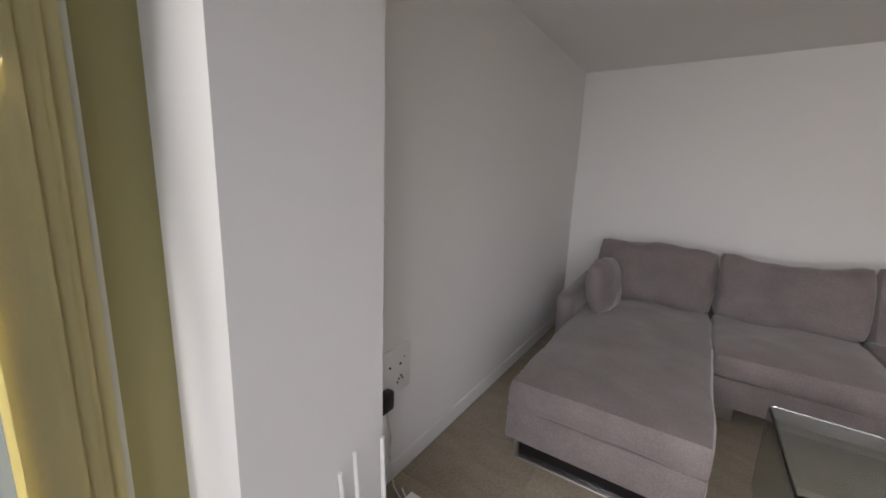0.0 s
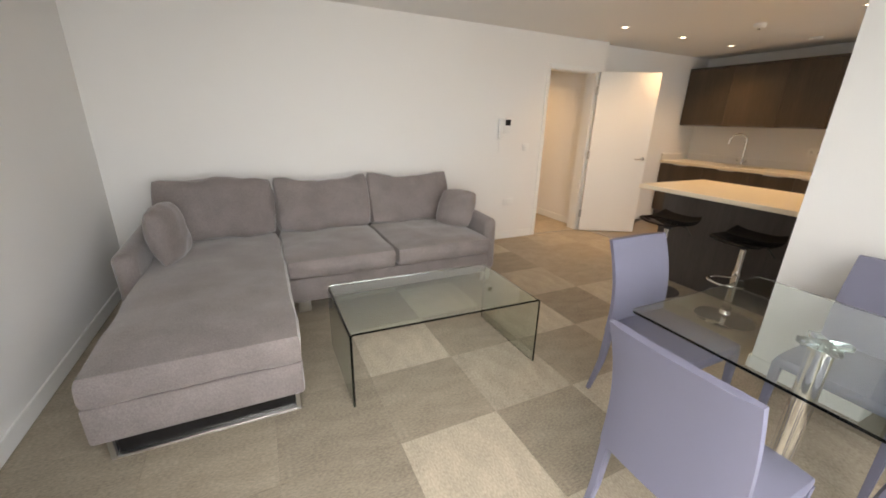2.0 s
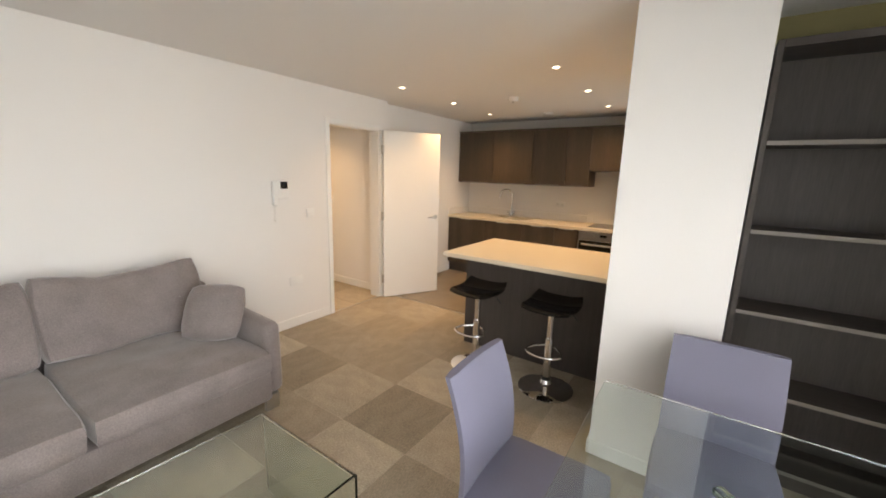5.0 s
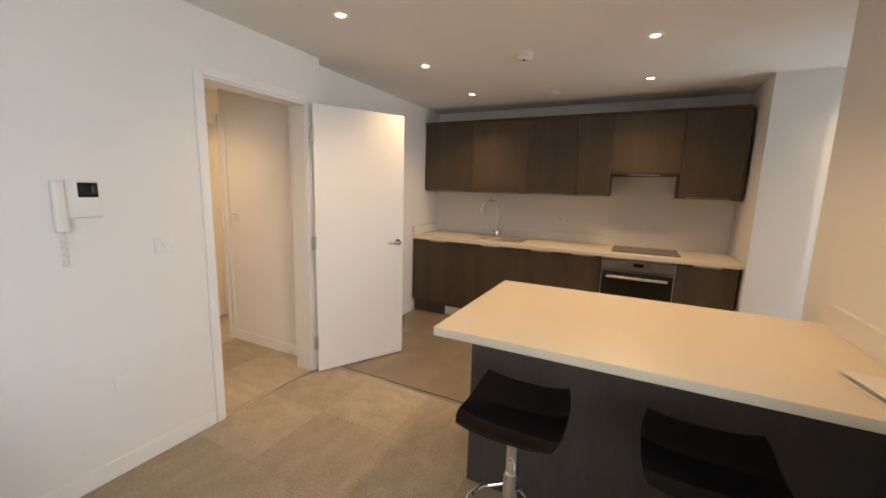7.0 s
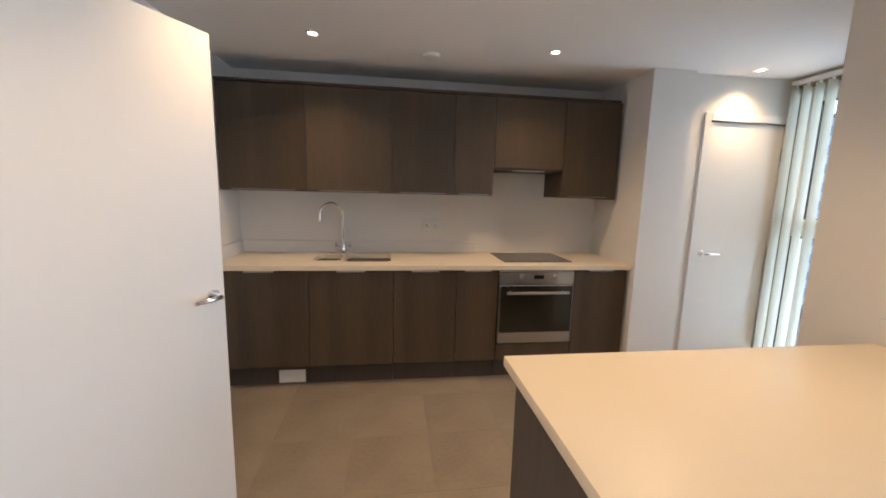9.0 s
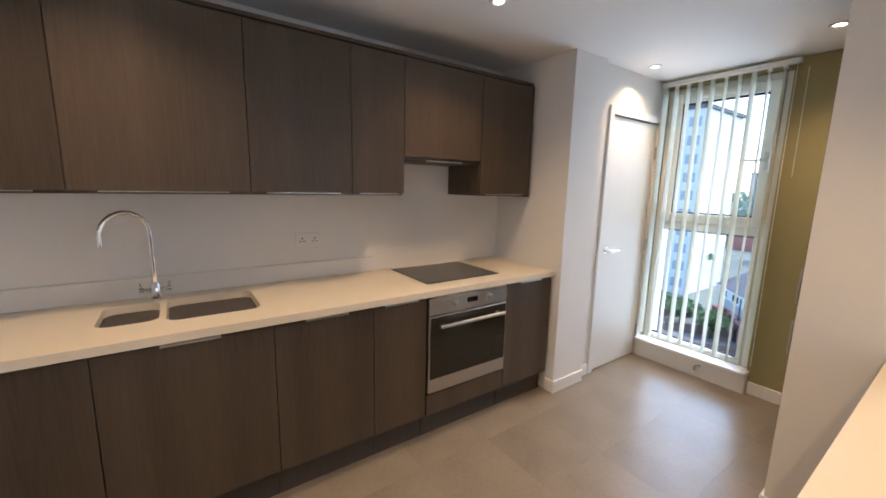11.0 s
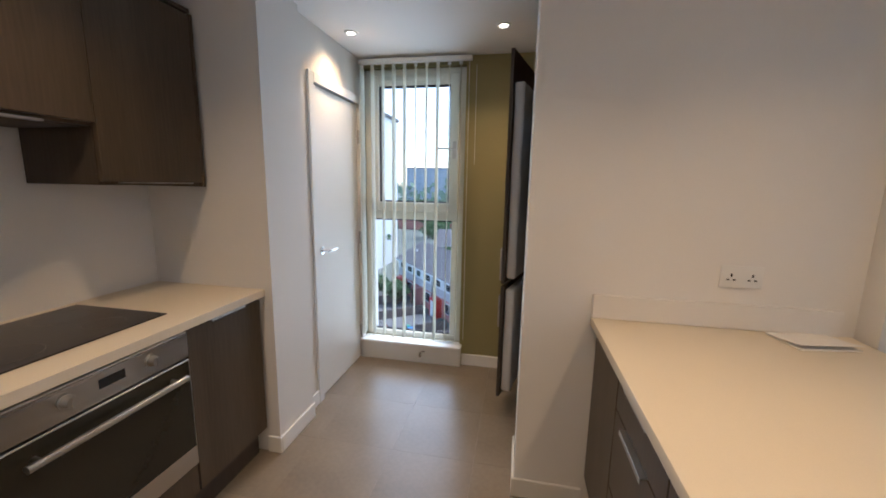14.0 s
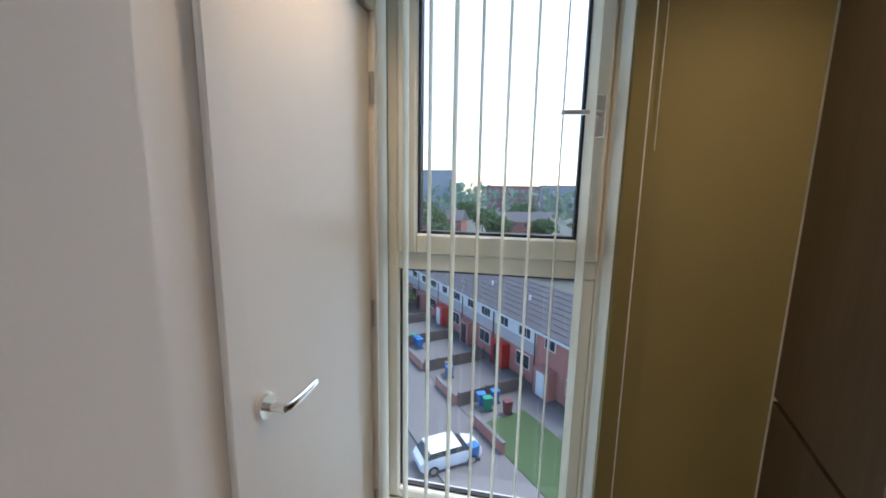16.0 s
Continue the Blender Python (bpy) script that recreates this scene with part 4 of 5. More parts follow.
def seat(name, x0, x1, y0, y1, z0, z1, seed):
    part(name, moved(cushion(x1 - x0, y1 - y0, z1 - z0, 0.02, 0.045, seed, 18, 0.009), pose((x0 + x1) / 2, (y0 + y1) / 2, (z0 + z1) / 2)), SOFA, sofa)


seat("chaise_cushion", -3.945, -3.095, -2.19, -0.30, 0.287, 0.452, 1)
seat("seat_cushion", -3.090, -2.275, -1.18, -0.28, 0.292, 0.452, 2)
seat("seat_cushion", -2.270, -1.41, -1.18, -0.28, 0.292, 0.452, 3)


def back(x0, x1, seed, tall, tilt=14, sag=0.0):
    bm = cushion(x1 - x0, 0.46 + tall, 0.19, 0.035, 0.06, seed, 20, 0.018)
    for v in bm.verts:
        if v.co.y > 0:
            u = v.co.x / (x1 - x0)
            v.co.y += sag * (4 * u * u - 0.5) + 0.02 * u * (1 if seed % 2 else -1)
        v.co.z -= 0.10 * max(0.0, v.co.y) ** 2
    part("back_cushion", moved(bm, pose((x0 + x1) / 2, -0.305, 0.665 + tall / 2, 90 - tilt, 0, 0)), SOFA, sofa)


back(-3.95, -3.10, 4, 0.02, 12, 0.012)
back(-3.085, -2.275, 5, 0.0, 16, 0.06)
back(-2.270, -1.44, 6, 0.01, 16, 0.075)
part("sled_foot", bx(-3.90, -3.13, -2.15, -2.11, 0.0, 0.012, bevel=0.002, seg=1), STEEL, sofa, "dark polished steel sled foot")
for x in (-3.90, -3.15):
    part("foot_upright", bx(x, x + 0.02, -2.15, -2.11, 0.012, 0.101), STEEL, sofa)
# added black plate in the open sled, imitates the shaded floor behind it
part("sled_plate", bx(-3.88, -3.15, -2.128, -2.122, 0.012, 0.1), BLACKG, sofa, "added dark plate standing for the shade under the chaise")
for x, y in ((-3.03, -1.08), (-1.42, -1.08), (-1.42, -0.16), (-3.85, -0.16), (-3.85, -1.2)):
    part("foot", bx(x, x + 0.09, y, y + 0.03, 0.0, 0.101, bevel=0.003), STEEL, sofa, "short steel foot")


def pillow(m, seed, w=0.42):
    p = thing("scatter_cushion", "square grey velour scatter cushion leaning on the arm", "cushion", m, group="scatter cushions")
    bm = bmesh.new()
    bmesh.ops.create_cube(bm, size=2.0)
    bmesh.ops.subdivide_edges(bm, edges=bm.edges[:], cuts=14, use_grid_fill=True)
    for v in bm.verts:
        x, y, z = v.co
        t = (1 - abs(x) ** 2.6) * (1 - abs(y) ** 2.6)
        pin = pin2 = 1 - 0.13 * x * x * y * y
        s = noise.noise(Vector((x * 2.2 + seed * 5, y * 2.2, z)))
        v.co = Vector((x * w / 2 * pin2, y * w / 2 * pin, z * (0.012 + 0.085 * max(0, t) ** 0.6) + s * 0.012))
    part("cover", bm, SOFA, p, local=True)


pillow(pose(-3.80, -0.80, 0.635, 82, 0, 80), 1, 0.41)
pillow(pose(-1.52, -0.70, 0.625, 58, 0, -52), 2, 0.37)

# bent glass coffee table
ct = thing("coffee_table", "bent clear green glass coffee table", "table", pose(-2.31, -1.95, 0))
prof = [(-2.885, 0.0)] + [(-2.885 + 0.022 * (1 - math.cos(radians(a))), 0.408 + 0.022 * math.sin(radians(a))) for a in range(0, 91, 15)]
prof += [(-1.765 - (p[0] + 2.885), p[1]) for p in prof[::-1]]
bm = bmesh.new()
cx = -2.315
outer, inner = [], []
for i, (x, z) in enumerate(prof):
    p0, p1 = Vector((prof[max(i - 1, 0)][0], 0, prof[max(i - 1, 0)][1])), Vector((prof[min(i + 1, len(prof) - 1)][0], 0, prof[min(i + 1, len(prof) - 1)][1]))
    d = (p1 - p0).normalized()
    nrm = Vector((-d.z, 0, d.x))
    outer.append((x, z))
    inner.append((x - nrm.x * 0.012, z - nrm.z * 0.012))
rows = [[bm.verts.new((x, y - 0.045 * (x + 2.885) / 1.12, z)) for x, z in line] for y in (-2.248, -1.628) for line in (outer, inner)]
n = len(prof)
edge_faces = []
for i in range(n - 1):
    bm.faces.new((rows[0][i], rows[0][i + 1], rows[2][i + 1], rows[2][i]))
    bm.faces.new((rows[1][i], rows[3][i], rows[3][i + 1], rows[1][i + 1]))
    edge_faces.append(bm.faces.new((rows[0][i], rows[1][i], rows[1][i + 1], rows[0][i + 1])))
    edge_faces.append(bm.faces.new((rows[2][i], rows[2][i + 1], rows[3][i + 1], rows[3][i])))
for i in (0, n - 1):
    edge_faces.append(bm.faces.new((rows[0][i], rows[2][i], rows[3][i], rows[1][i])))
for f in edge_faces:
    f.material_index = 1
sheet = part("bent_sheet", bm, [GLASS_T, GLASS_E], ct)
sheet.visible_shadow = True

# dining table
dt = thing("dining_table", "square clear glass dining table on a chrome pedestal", "table", pose(-1.52, -3.43, 0))
bm = slab(rounded(-1.52, -3.43, 0.87, 0.84, 0.02, 4), [], 0.740, 0.750)
for f in bm.faces:
    f.normal_update()
    if abs(f.normal.z) < 0.5:
        f.material_index = 1
part("tabletop", bm, [GLASS_T, GLASS_E], dt, "clear glass top with green edges", round_off=False)
bm = lathe([(0.036, 0.012), (0.036, 0.70), (0.030, 0.705)], (-1.52, -3.43, 0.0), 28)
part("pedestal", bm, CHROME, dt)
bm = bmesh.new()
for a in (45, 135):
    moved_bm = bx(-0.075, 0.075, -0.016, 0.016, 0.716, 0.738, bevel=0.004)
    moved_bm.transform(pose(-1.52, -3.43, 0, 0, 0, a))
    me = bpy.data.meshes.new("tmp")
    moved_bm.to_mesh(me)
    moved_bm.free()
    bm.from_mesh(me)
    bpy.data.meshes.remove(me)
part("top_bracket", bm, GLASS_T, dt, "crossed clear glass bracket")
part("top_disc", lathe([(0.030, 0.7055), (0.05, 0.708), (0.05, 0.7155)], (-1.52, -3.43, 0.0), 28), CHROME, dt)
part("base_plate", slab(rounded(-1.52, -3.43, 0.32, 0.32, 0.03, 4), [], 0.0, 0.012), BLACKG, dt, "square black gloss base plate")
part("collar", lathe([(0.06, 0.0125), (0.06, 0.018), (0.04, 0.03), (0.037, 0.05)], (-1.52, -3.43, 0), 28), CHROME, dt)


# dining chairs
def make_chair(m):
    ch = thing("dining_chair", "lilac grey upholstered dining chair with covered legs", "chair", m, group="chairs round the glass table")
    bm = cushion(0.42, 0.43, 0.06, 0.008, 0.022, 3, 8, 0.001)
    part("seat", moved(bm, pose(0, 0.0, 0.43)), LILAC, ch, local=True)
    bm = bmesh.new()
    rows_f, rows_b = [], []
    N = 12
    for i in range(N + 1):
        t = i / N
        z = 0.40 + t * 0.475
        y = -0.205 - 0.015 * t - 0.055 * t * t + 0.02 * math.sin(math.pi * t)
        half = 0.205 - 0.006 * t
        rf, rb = [], []
        for k in range(9):
            u = -1 + k / 4
            bow = 0.012 * (1 - u * u)
            rim = 1.0 if abs(u) < 0.99 else 0.6
            rf.append(bm.verts.new((u * half, y + 0.016 * rim - bow, z)))
            rb.append(bm.verts.new((u * half, y - 0.016 * rim - bow, z)))
        rows_f.append(rf)
        rows_b.append(rb)
    for i in range(N):
        for k in range(8):
            bm.faces.new((rows_f[i][k], rows_f[i][k + 1], rows_f[i + 1][k + 1], rows_f[i + 1][k]))
            bm.faces.new((rows_b[i][k], rows_b[i + 1][k], rows_b[i + 1][k + 1], rows_b[i][k + 1]))
        for k in (0, 8):
            bm.faces.new((rows_f[i][k], rows_f[i + 1][k], rows_b[i + 1][k], rows_b[i][k]))
    for i in (0, N):
        for k in range(8):
            bm.faces.new((rows_f[i][k], rows_f[i][k + 1], rows_b[i][k + 1], rows_b[i][k]))
    bmesh.ops.bevel(bm, geom=[e for e in bm.edges if e.calc_face_angle(0) > 1.0], offset=0.006, segments=2, affect="EDGES")
    part("backrest", bm, LILAC, ch, local=True)
    for x, y, fx, fy in ((0.19, 0.195, 0.195, 0.215), (-0.19, 0.195, -0.195, 0.215), (0.185, -0.195, 0.195, -0.26), (-0.185, -0.195, -0.195, -0.26)):
        bm = bmesh.new()
        rings = []
        for t in (0.0, 0.5, 1.0):
            z = 0.42 * (1 - t) + 0.004
            r = 0.018 - 0.007 * t
            px, py = x + (fx - x) * t, y + (fy - y) * t * t
            rings.append([bm.verts.new((px + dx * r, py + dy * r, z)) for dx, dy in ((-1, -1), (1, -1), (1, 1), (-1, 1))])
        for a, b in zip(rings, rings[1:]):
            for k in range(4):
                bm.faces.new((a[k], a[(k + 1) % 4], b[(k + 1) % 4], b[k]))
        bm.faces.new(rings[0])
        bm.faces.new(rings[-1])
        bmesh.ops.bevel(bm, geom=[e for e in bm.edges if abs(e.verts[0].co.z - e.verts[1].co.z) > 0.1], offset=0.004, segments=2, affect="EDGES")
        leg = part("leg", bm, LILAC, ch, local=True)
        part("glide", cyl((fx, fy, 0.0), (fx, fy, 0.0045), 0.009, seg=10), BLACK, leg, "black plastic glide", local=True)
    return ch


chair = make_chair(pose(-2.02, -3.395, 0, 0, 0, -90))
copy_thing(chair, pose(-1.445, -2.885, 0, 0, 0, 180))
copy_thing(chair, pose(-0.985, -3.41, 0, 0, 0, 90))
copy_thing(chair, pose(-1.60, -3.905, 0, 0, 0, 2))


# bar stools
def make_stool(m):
    st = thing("bar_stool", "black gloss bar stool on a chrome gas-lift base", "stool", m, group="bar stools at the peninsula")
    part("base", lathe([(0.20, 0.0), (0.20, 0.008), (0.185, 0.016), (0.10, 0.032), (0.045, 0.05), (0.034, 0.075)], (0, 0, 0), 40), CHROME, st, "trumpet chrome base", local=True)
    part("column", cyl((0, 0, 0.07), (0, 0, 0.40), 0.029, seg=24), CHROME, st, local=True)
    part("gas_lift", cyl((0, 0, 0.40), (0, 0, 0.596), 0.022, seg=24), CHROME, st, local=True)
    part("mount", lathe([(0.035, 0.0), (0.035, 0.03), (0.075, 0.045), (0.075, 0.048)], (0, 0, 0.578), 24), BLACK, st, local=True)
    ring = [(0.0, -0.03, 0.34), (-0.05, -0.10, 0.335), (-0.11, -0.125, 0.33)] + [(-0.11 - 0.09 * math.cos(radians(a)), 0.125 * math.sin(radians(a)), 0.33) for a in range(-75, 76, 15)] + [(-0.11, 0.125, 0.33), (-0.05, 0.10, 0.335), (0.0, 0.03, 0.34)]
    part("collar", lathe([(0.031, 0.0), (0.036, 0.004), (0.036, 0.022), (0.031, 0.026)], (0, 0, 0.076), 24), BLACK, st, "black plastic collar", local=True)
    part("footrest", tube(ring, 0.009, 12), CHROME, st, "chrome hoop footrest", local=True)
    part("lift_lever", tube([(0.03, -0.03, 0.624), (0.06, -0.12, 0.608), (0.07, -0.17, 0.55)], 0.006, 8), BLACK, st, local=True)
    bm = bmesh.new()
    grid = {}
    NX, NY = 16, 12
    for side in (0, 1):
        for i in range(NX + 1):
            u = -1 + 2 * i / NX
            x = u * 0.168
            z = 0.655 + (0.035 * max(0, u - 0.35) ** 1.5 * 1.6) - 0.035 * max(0, -u - 0.6) ** 1.5 * 2
            z -= 0.02 * (1 - u * u)
            for j in range(NY + 1):
                w = -1 + 2 * j / NY
                half = 0.185 - 0.02 * abs(u) ** 4
                zz = z + 0.02 * abs(w) ** 3 - (0.010 if side else 0.0)
                grid[side, i, j] = bm.verts.new((x, w * half, zz))
    for i in range(NX):
        for j in range(NY):
            bm.faces.new((grid[0, i, j], grid[0, i + 1, j], grid[0, i + 1, j + 1], grid[0, i, j + 1]))
            bm.faces.new((grid[1, i, j], grid[1, i, j + 1], grid[1, i + 1, j + 1], grid[1, i + 1, j]))
    for i in range(NX):
        for j in (0, NY):
            bm.faces.new((grid[0, i, j], grid[0, i + 1, j], grid[1, i + 1, j], grid[1, i, j]))
    for j in range(NY):
        for i in (0, NX):
            bm.faces.new((grid[0, i, j], grid[0, i, j + 1], grid[1, i, j + 1], grid[1, i, j]))
    part("seat", bm, BLACKG, st, "curved glossy black seat shell", local=True)
    return st


stool = make_stool(pose(-0.045, -1.845, 0, 0, 0, 0))
copy_thing(stool, pose(-0.04, -2.445, 0, 0, 0, 0))

# bookcase
bc = thing("bookcase", "tall empty black-brown wooden bookcase", "bookcase", pose(-0.1, -3.9, 0))
part("side_panel", bx(-0.23, 0.05, -3.452, -3.427, 0.0, 2.19, bevel=0.001, seg=1), WENGE, bc)
part("side_panel", bx(-0.23, 0.05, -4.375, -4.350, 0.0, 2.19, bevel=0.001, seg=1), WENGE, bc)
part("top_panel", bx(-0.23, 0.05, -4.349, -3.453, 2.155, 2.19, bevel=0.001, seg=1), WENGE, bc)
part("back_panel", bx(0.043, 0.049, -4.349, -3.453, 0.08, 2.154), PANEL, bc, "dark grey back panel")
part("plinth", bx(-0.215, -0.195, -4.349, -3.453, 0.0, 0.07), WENGE, bc)
for z in (0.072, 0.475, 0.888, 1.302, 1.725):
    sh = part("shelf", bx(-0.222, 0.042, -4.349, -3.453, z, z + 0.022, bevel=0.001, seg=1), WENGE, bc)
    part("edging", bx(-0.2245, -0.2225, -4.349, -3.453, z + 0.001, z + 0.021), EDGE, sh, "pale worn shelf edge")

# intercom handset
ic = thing("door_intercom", "white wall intercom with a small screen and a handset", "intercom", pose(-0.55, 0, 1.37))
part("body", bx(-0.605, -0.48, -0.03, -0.001, 1.285, 1.45, bevel=0.008), WPLAST, ic)
part("screen", bx(-0.565, -0.495, -0.0325, -0.0305, 1.375, 1.438, bevel=0.002), BLACKG, ic, "dark glass screen")
hs = moved(bx(-0.022, 0.022, -0.02, 0.02, -0.11, 0.11, bevel=0.012, seg=3), pose(-0.63, -0.033, 1.335))
part("handset", hs, WPLAST, ic)
cord = [(-0.63 + 0.010 * math.sin(i * 1.3), -0.03 + 0.008 * math.cos(i * 1.3), 1.225 - 0.0042 * i if i < 34 else 1.08 + 0.0042 * (i - 34)) for i in range(40)]
part("cord", tube(cord, 0.0035, 6), WPLAST, ic, "coiled white cord")

# wall plate, charger and router by the pier
pl = thing("media_plate", "wide white media wall plate with several sockets", "wall plate", pose(X_W, -2.66, 0.55))
part("plate", bx(X_W + 0.001, X_W + 0.010, -2.80, -2.52, 0.44, 0.66, bevel=0.003), WPLAST, pl)
bm = bmesh.new()
for y, z, r in ((-2.585, 0.515, 0.006), (-2.60, 0.505, 0.005), (-2.575, 0.50, 0.005), (-2.61, 0.49, 0.005), (-2.59, 0.575, 0.007), (-2.66, 0.58, 0.006), (-2.565, 0.60, 0.003)):
    cyl((X_W + 0.0095, y, z), (X_W + 0.012, y, z), r, seg=10, bm=bm)
part("connectors", bm, BLACK, pl)
plug = thing("power_adapter", "black plug-in power adapter with a thin cable", "adapter", pose(X_W, -2.715, 0.47))
part("body", bx(X_W + 0.0105, X_W + 0.055, -2.755, -2.675, 0.41, 0.50, bevel=0.012, seg=2), BLACK, plug)
part("cable", tube([(X_W + 0.04, -2.71, 0.411), (X_W + 0.042, -2.70, 0.34), (X_W + 0.035, -2.675, 0.26), (X_W + 0.04, -2.69, 0.18), (X_W + 0.03, -2.665, 0.08), (X_W + 0.05, -2.67, 0.01), (-4.15, -2.72, 0.006)], 0.0035, 8), WPLAST, plug, "thin white cable")
rt = thing("wifi_router", "white wireless router with upright antennas", "router", pose(-3.86, -3.0, 0.0))
part("stand", bx(-4.06, -3.77, -3.16, -2.80, 0.0, 0.20, bevel=0.004), WPLAST, rt, "white box the router stands on")
part("body", bx(-4.02, -3.87, -3.20 + 0.05, -2.96, 0.2005, 0.235, bevel=0.01, seg=2), WPLAST, rt)
for x, y, t, h in ((-4.02, -3.0, 0.0, 0.575), (-4.03, -3.10, -0.01, 0.58), (-4.035, -3.15, -0.015, 0.53), (-4.03, -3.20, -0.02, 0.47)):
    part("antenna", tube([(x + 0.01, max(y, -3.13), 0.225), (x, y, 0.32), (x - 0.01 + t, y, h)], [0.010, 0.0085, 0.0075], 10), WPLAST, rt)
part("cable", tube([(-3.95, -2.955, 0.21), (-3.90, -2.78, 0.10), (-4.05, -2.76, 0.03), (-4.15, -2.70, 0.01), (-4.22, -2.66, 0.015)], 0.004, 8), WPLAST, rt)

# ---- outside: the street five floors below ----
G = -15.0
ground = structure("ground", bx(-900, 900, -900, 300, G - 0.4, G), LAND, "patchy green and grey town ground to the horizon", "ground")
AX = Vector((0.63, -0.777, 0))
OUT = Vector((0.777, 0.63, 0))
ROW = Matrix(((AX.x, OUT.x, 0, -3.6), (AX.y, OUT.y, 0, -29.3), (0, 0, 1, G), (0, 0, 0, 1)))


def on_row(bm):
    return moved(bm, ROW)


structure("road", on_row(bx(-30, 60, 12.0, 19.5, 0.0, 0.02)), ASPHALT, "wet grey asphalt road along the houses", "road")
structure("pavement", on_row(bx(-30, 60, 7.5, 11.9, 0.0, 0.12)), PAVE, "concrete pavement in front of the gardens", "pavement")
structure("car_park", on_row(bx(-40, 16, 19.6, 48, 0.0, 0.015)), ASPHALT, "grey asphalt parking court below the window", "road")
structure("lawn", on_row(bx(-8, 3.4, 3.2, 7.4, 0.0, 0.06)), GRASS, "small lawn before the end house", "lawn")
structure("verge", on_row(bx(36, 70, 2, 11.8, 0.0, 0.14)), GRASS, "green verge at the far end of the row", "lawn")


def window_ext(parent, u, z, w, h, cols):
    f = part("window", on_row(bx(u - w / 2, u + w / 2, -0.02, 0.06, z, z + h)), WBOARD, parent, "white framed window")
    for c in range(cols):
        a = u - w / 2 + 0.07 + c * (w - 0.07) / cols
        part("pane", on_row(bx(a, a + (w - 0.07) / cols - 0.07, 0.0605, 0.075, z + 0.08, z + h - 0.08)), DGLASS, f)


HW = 6.0
for i in range(6):
    u0 = i * HW
    h = thing("terraced_house", "two-storey terraced house with red brick and pale cladding" if i else "end terraced house in red brick", "house", ROW @ pose(u0 + HW / 2, -4, 0), group="terraced houses along the street")
    part("wall", on_row(bx(u0, u0 + HW - 0.02, -8.0, -0.02, 0, 5.1)), BRICK, h)
    if i:
        part("cladding", on_row(bx(u0 + 0.05, u0 + HW - 0.08, -0.018, 0.05, 2.55, 3.6)), RENDERG, h, "grey rendered band")
        part("upper_cladding", on_row(bx(u0 + 0.05, u0 + HW - 0.08, -0.018, 0.04, 3.61, 5.0)), WBOARD, h, "white boarded band")
    bm = bmesh.new()
    va = [bm.verts.new(p) for p in ((u0 - 0.02, 0.45, 4.98), (u0 + HW, 0.45, 4.98), (u0 + HW, -4, 7.3), (u0 - 0.02, -4, 7.3), (u0 - 0.02, -8.4, 4.98), (u0 + HW, -8.4, 4.98))]
    vb = [bm.verts.new(v.co + Vector((0, 0, 0.16))) for v in va]
    for q in ((0, 1, 2, 3), (3, 2, 5, 4)):
        bm.faces.new([vb[k] for k in q])
        bm.faces.new([va[k] for k in q[::-1]])
    for a, b in ((0, 1), (1, 2), (2, 5), (5, 4), (4, 3), (3, 0)):
        bm.faces.new((va[a], va[b], vb[b], vb[a]))
    roof = part("roof", on_row(bm), ROOF, h, "grey tiled pitched roof", round_off=False)
    for c in range(1, 9):
        y = 0.45 - c * 0.52
        z = 5.14 + (0.45 - y) / 4.45 * 2.32
        part("tile_course", on_row(bx(u0, u0 + HW - 0.02, y - 0.02, y + 0.03, z + 0.0, z + 0.035)), ROOF, roof)
    part("fascia", on_row(bx(u0, u0 + HW - 0.02, 0.40, 0.50, 4.86, 5.06)), WBOARD, h, "white fascia and gutter")
    part("downpipe", on_row(cyl((u0 + 0.12, 0.08, 0.1), (u0 + 0.12, 0.08, 4.9), 0.05, seg=8)), BLACK, h)
    window_ext(h, u0 + 1.5, 3.75, 1.6, 1.05, 3)
    window_ext(h, u0 + 4.4, 3.75, 1.2, 1.05, 2)
    window_ext(h, u0 + 1.6, 0.95, 1.8, 1.3, 2)
    part("porch", on_row(bx(u0 + 3.5, u0 + 5.2, -0.01, 0.9, 0, 2.35)), RED if i % 2 else BRICK, h, "red painted porch")
    part("door", on_row(bx(u0 + 3.9, u0 + 4.8, 0.905, 0.95, 0.1, 2.1)), WBOARD if i % 3 == 0 else DGLASS, h)
    part("roof_vent", on_row(cyl((u0 + 3.3, -1.9, 6.2), (u0 + 3.3, -1.9, 6.75), 0.12, seg=8)), PAPER, h)
    gw = thing("garden_wall", "low wooden garden fence between the front yards", "fence", ROW @ pose(u0 + HW, 4, 0), group="garden fences")
    for k in range(5):
        part("panel", on_row(bx(u0 + HW - 0.05, u0 + HW, 1.2 + k * 1.25, 2.4 + k * 1.25, 0.05, 1.1)), FENCE, gw)
    for k in range(6):
        part("post", on_row(bx(u0 + HW - 0.08, u0 + HW + 0.03, 1.13 + k * 1.25, 1.21 + k * 1.25, 0, 1.25)), FENCE, gw)
    fw = thing("front_wall", "low brick front garden wall", "wall", ROW @ pose(u0 + 3, 7.4, 0), group="front garden walls")
    part("wall", on_row(bx(u0 + 0.1, u0 + 3.4, 7.42, 7.62, 0, 0.85)), BRICK, fw)
    part("coping", on_row(bx(u0 + 0.06, u0 + 3.44, 7.38, 7.66, 0.851, 0.92)), PAVE, fw)
    yard = structure("front_yard", on_row(bx(u0 + 0.0, u0 + HW - 0.1, 0.95, 7.35, 0.0, 0.05 if i else 0.03)), PAVE, "paved front yard of a terraced house", "pavement")


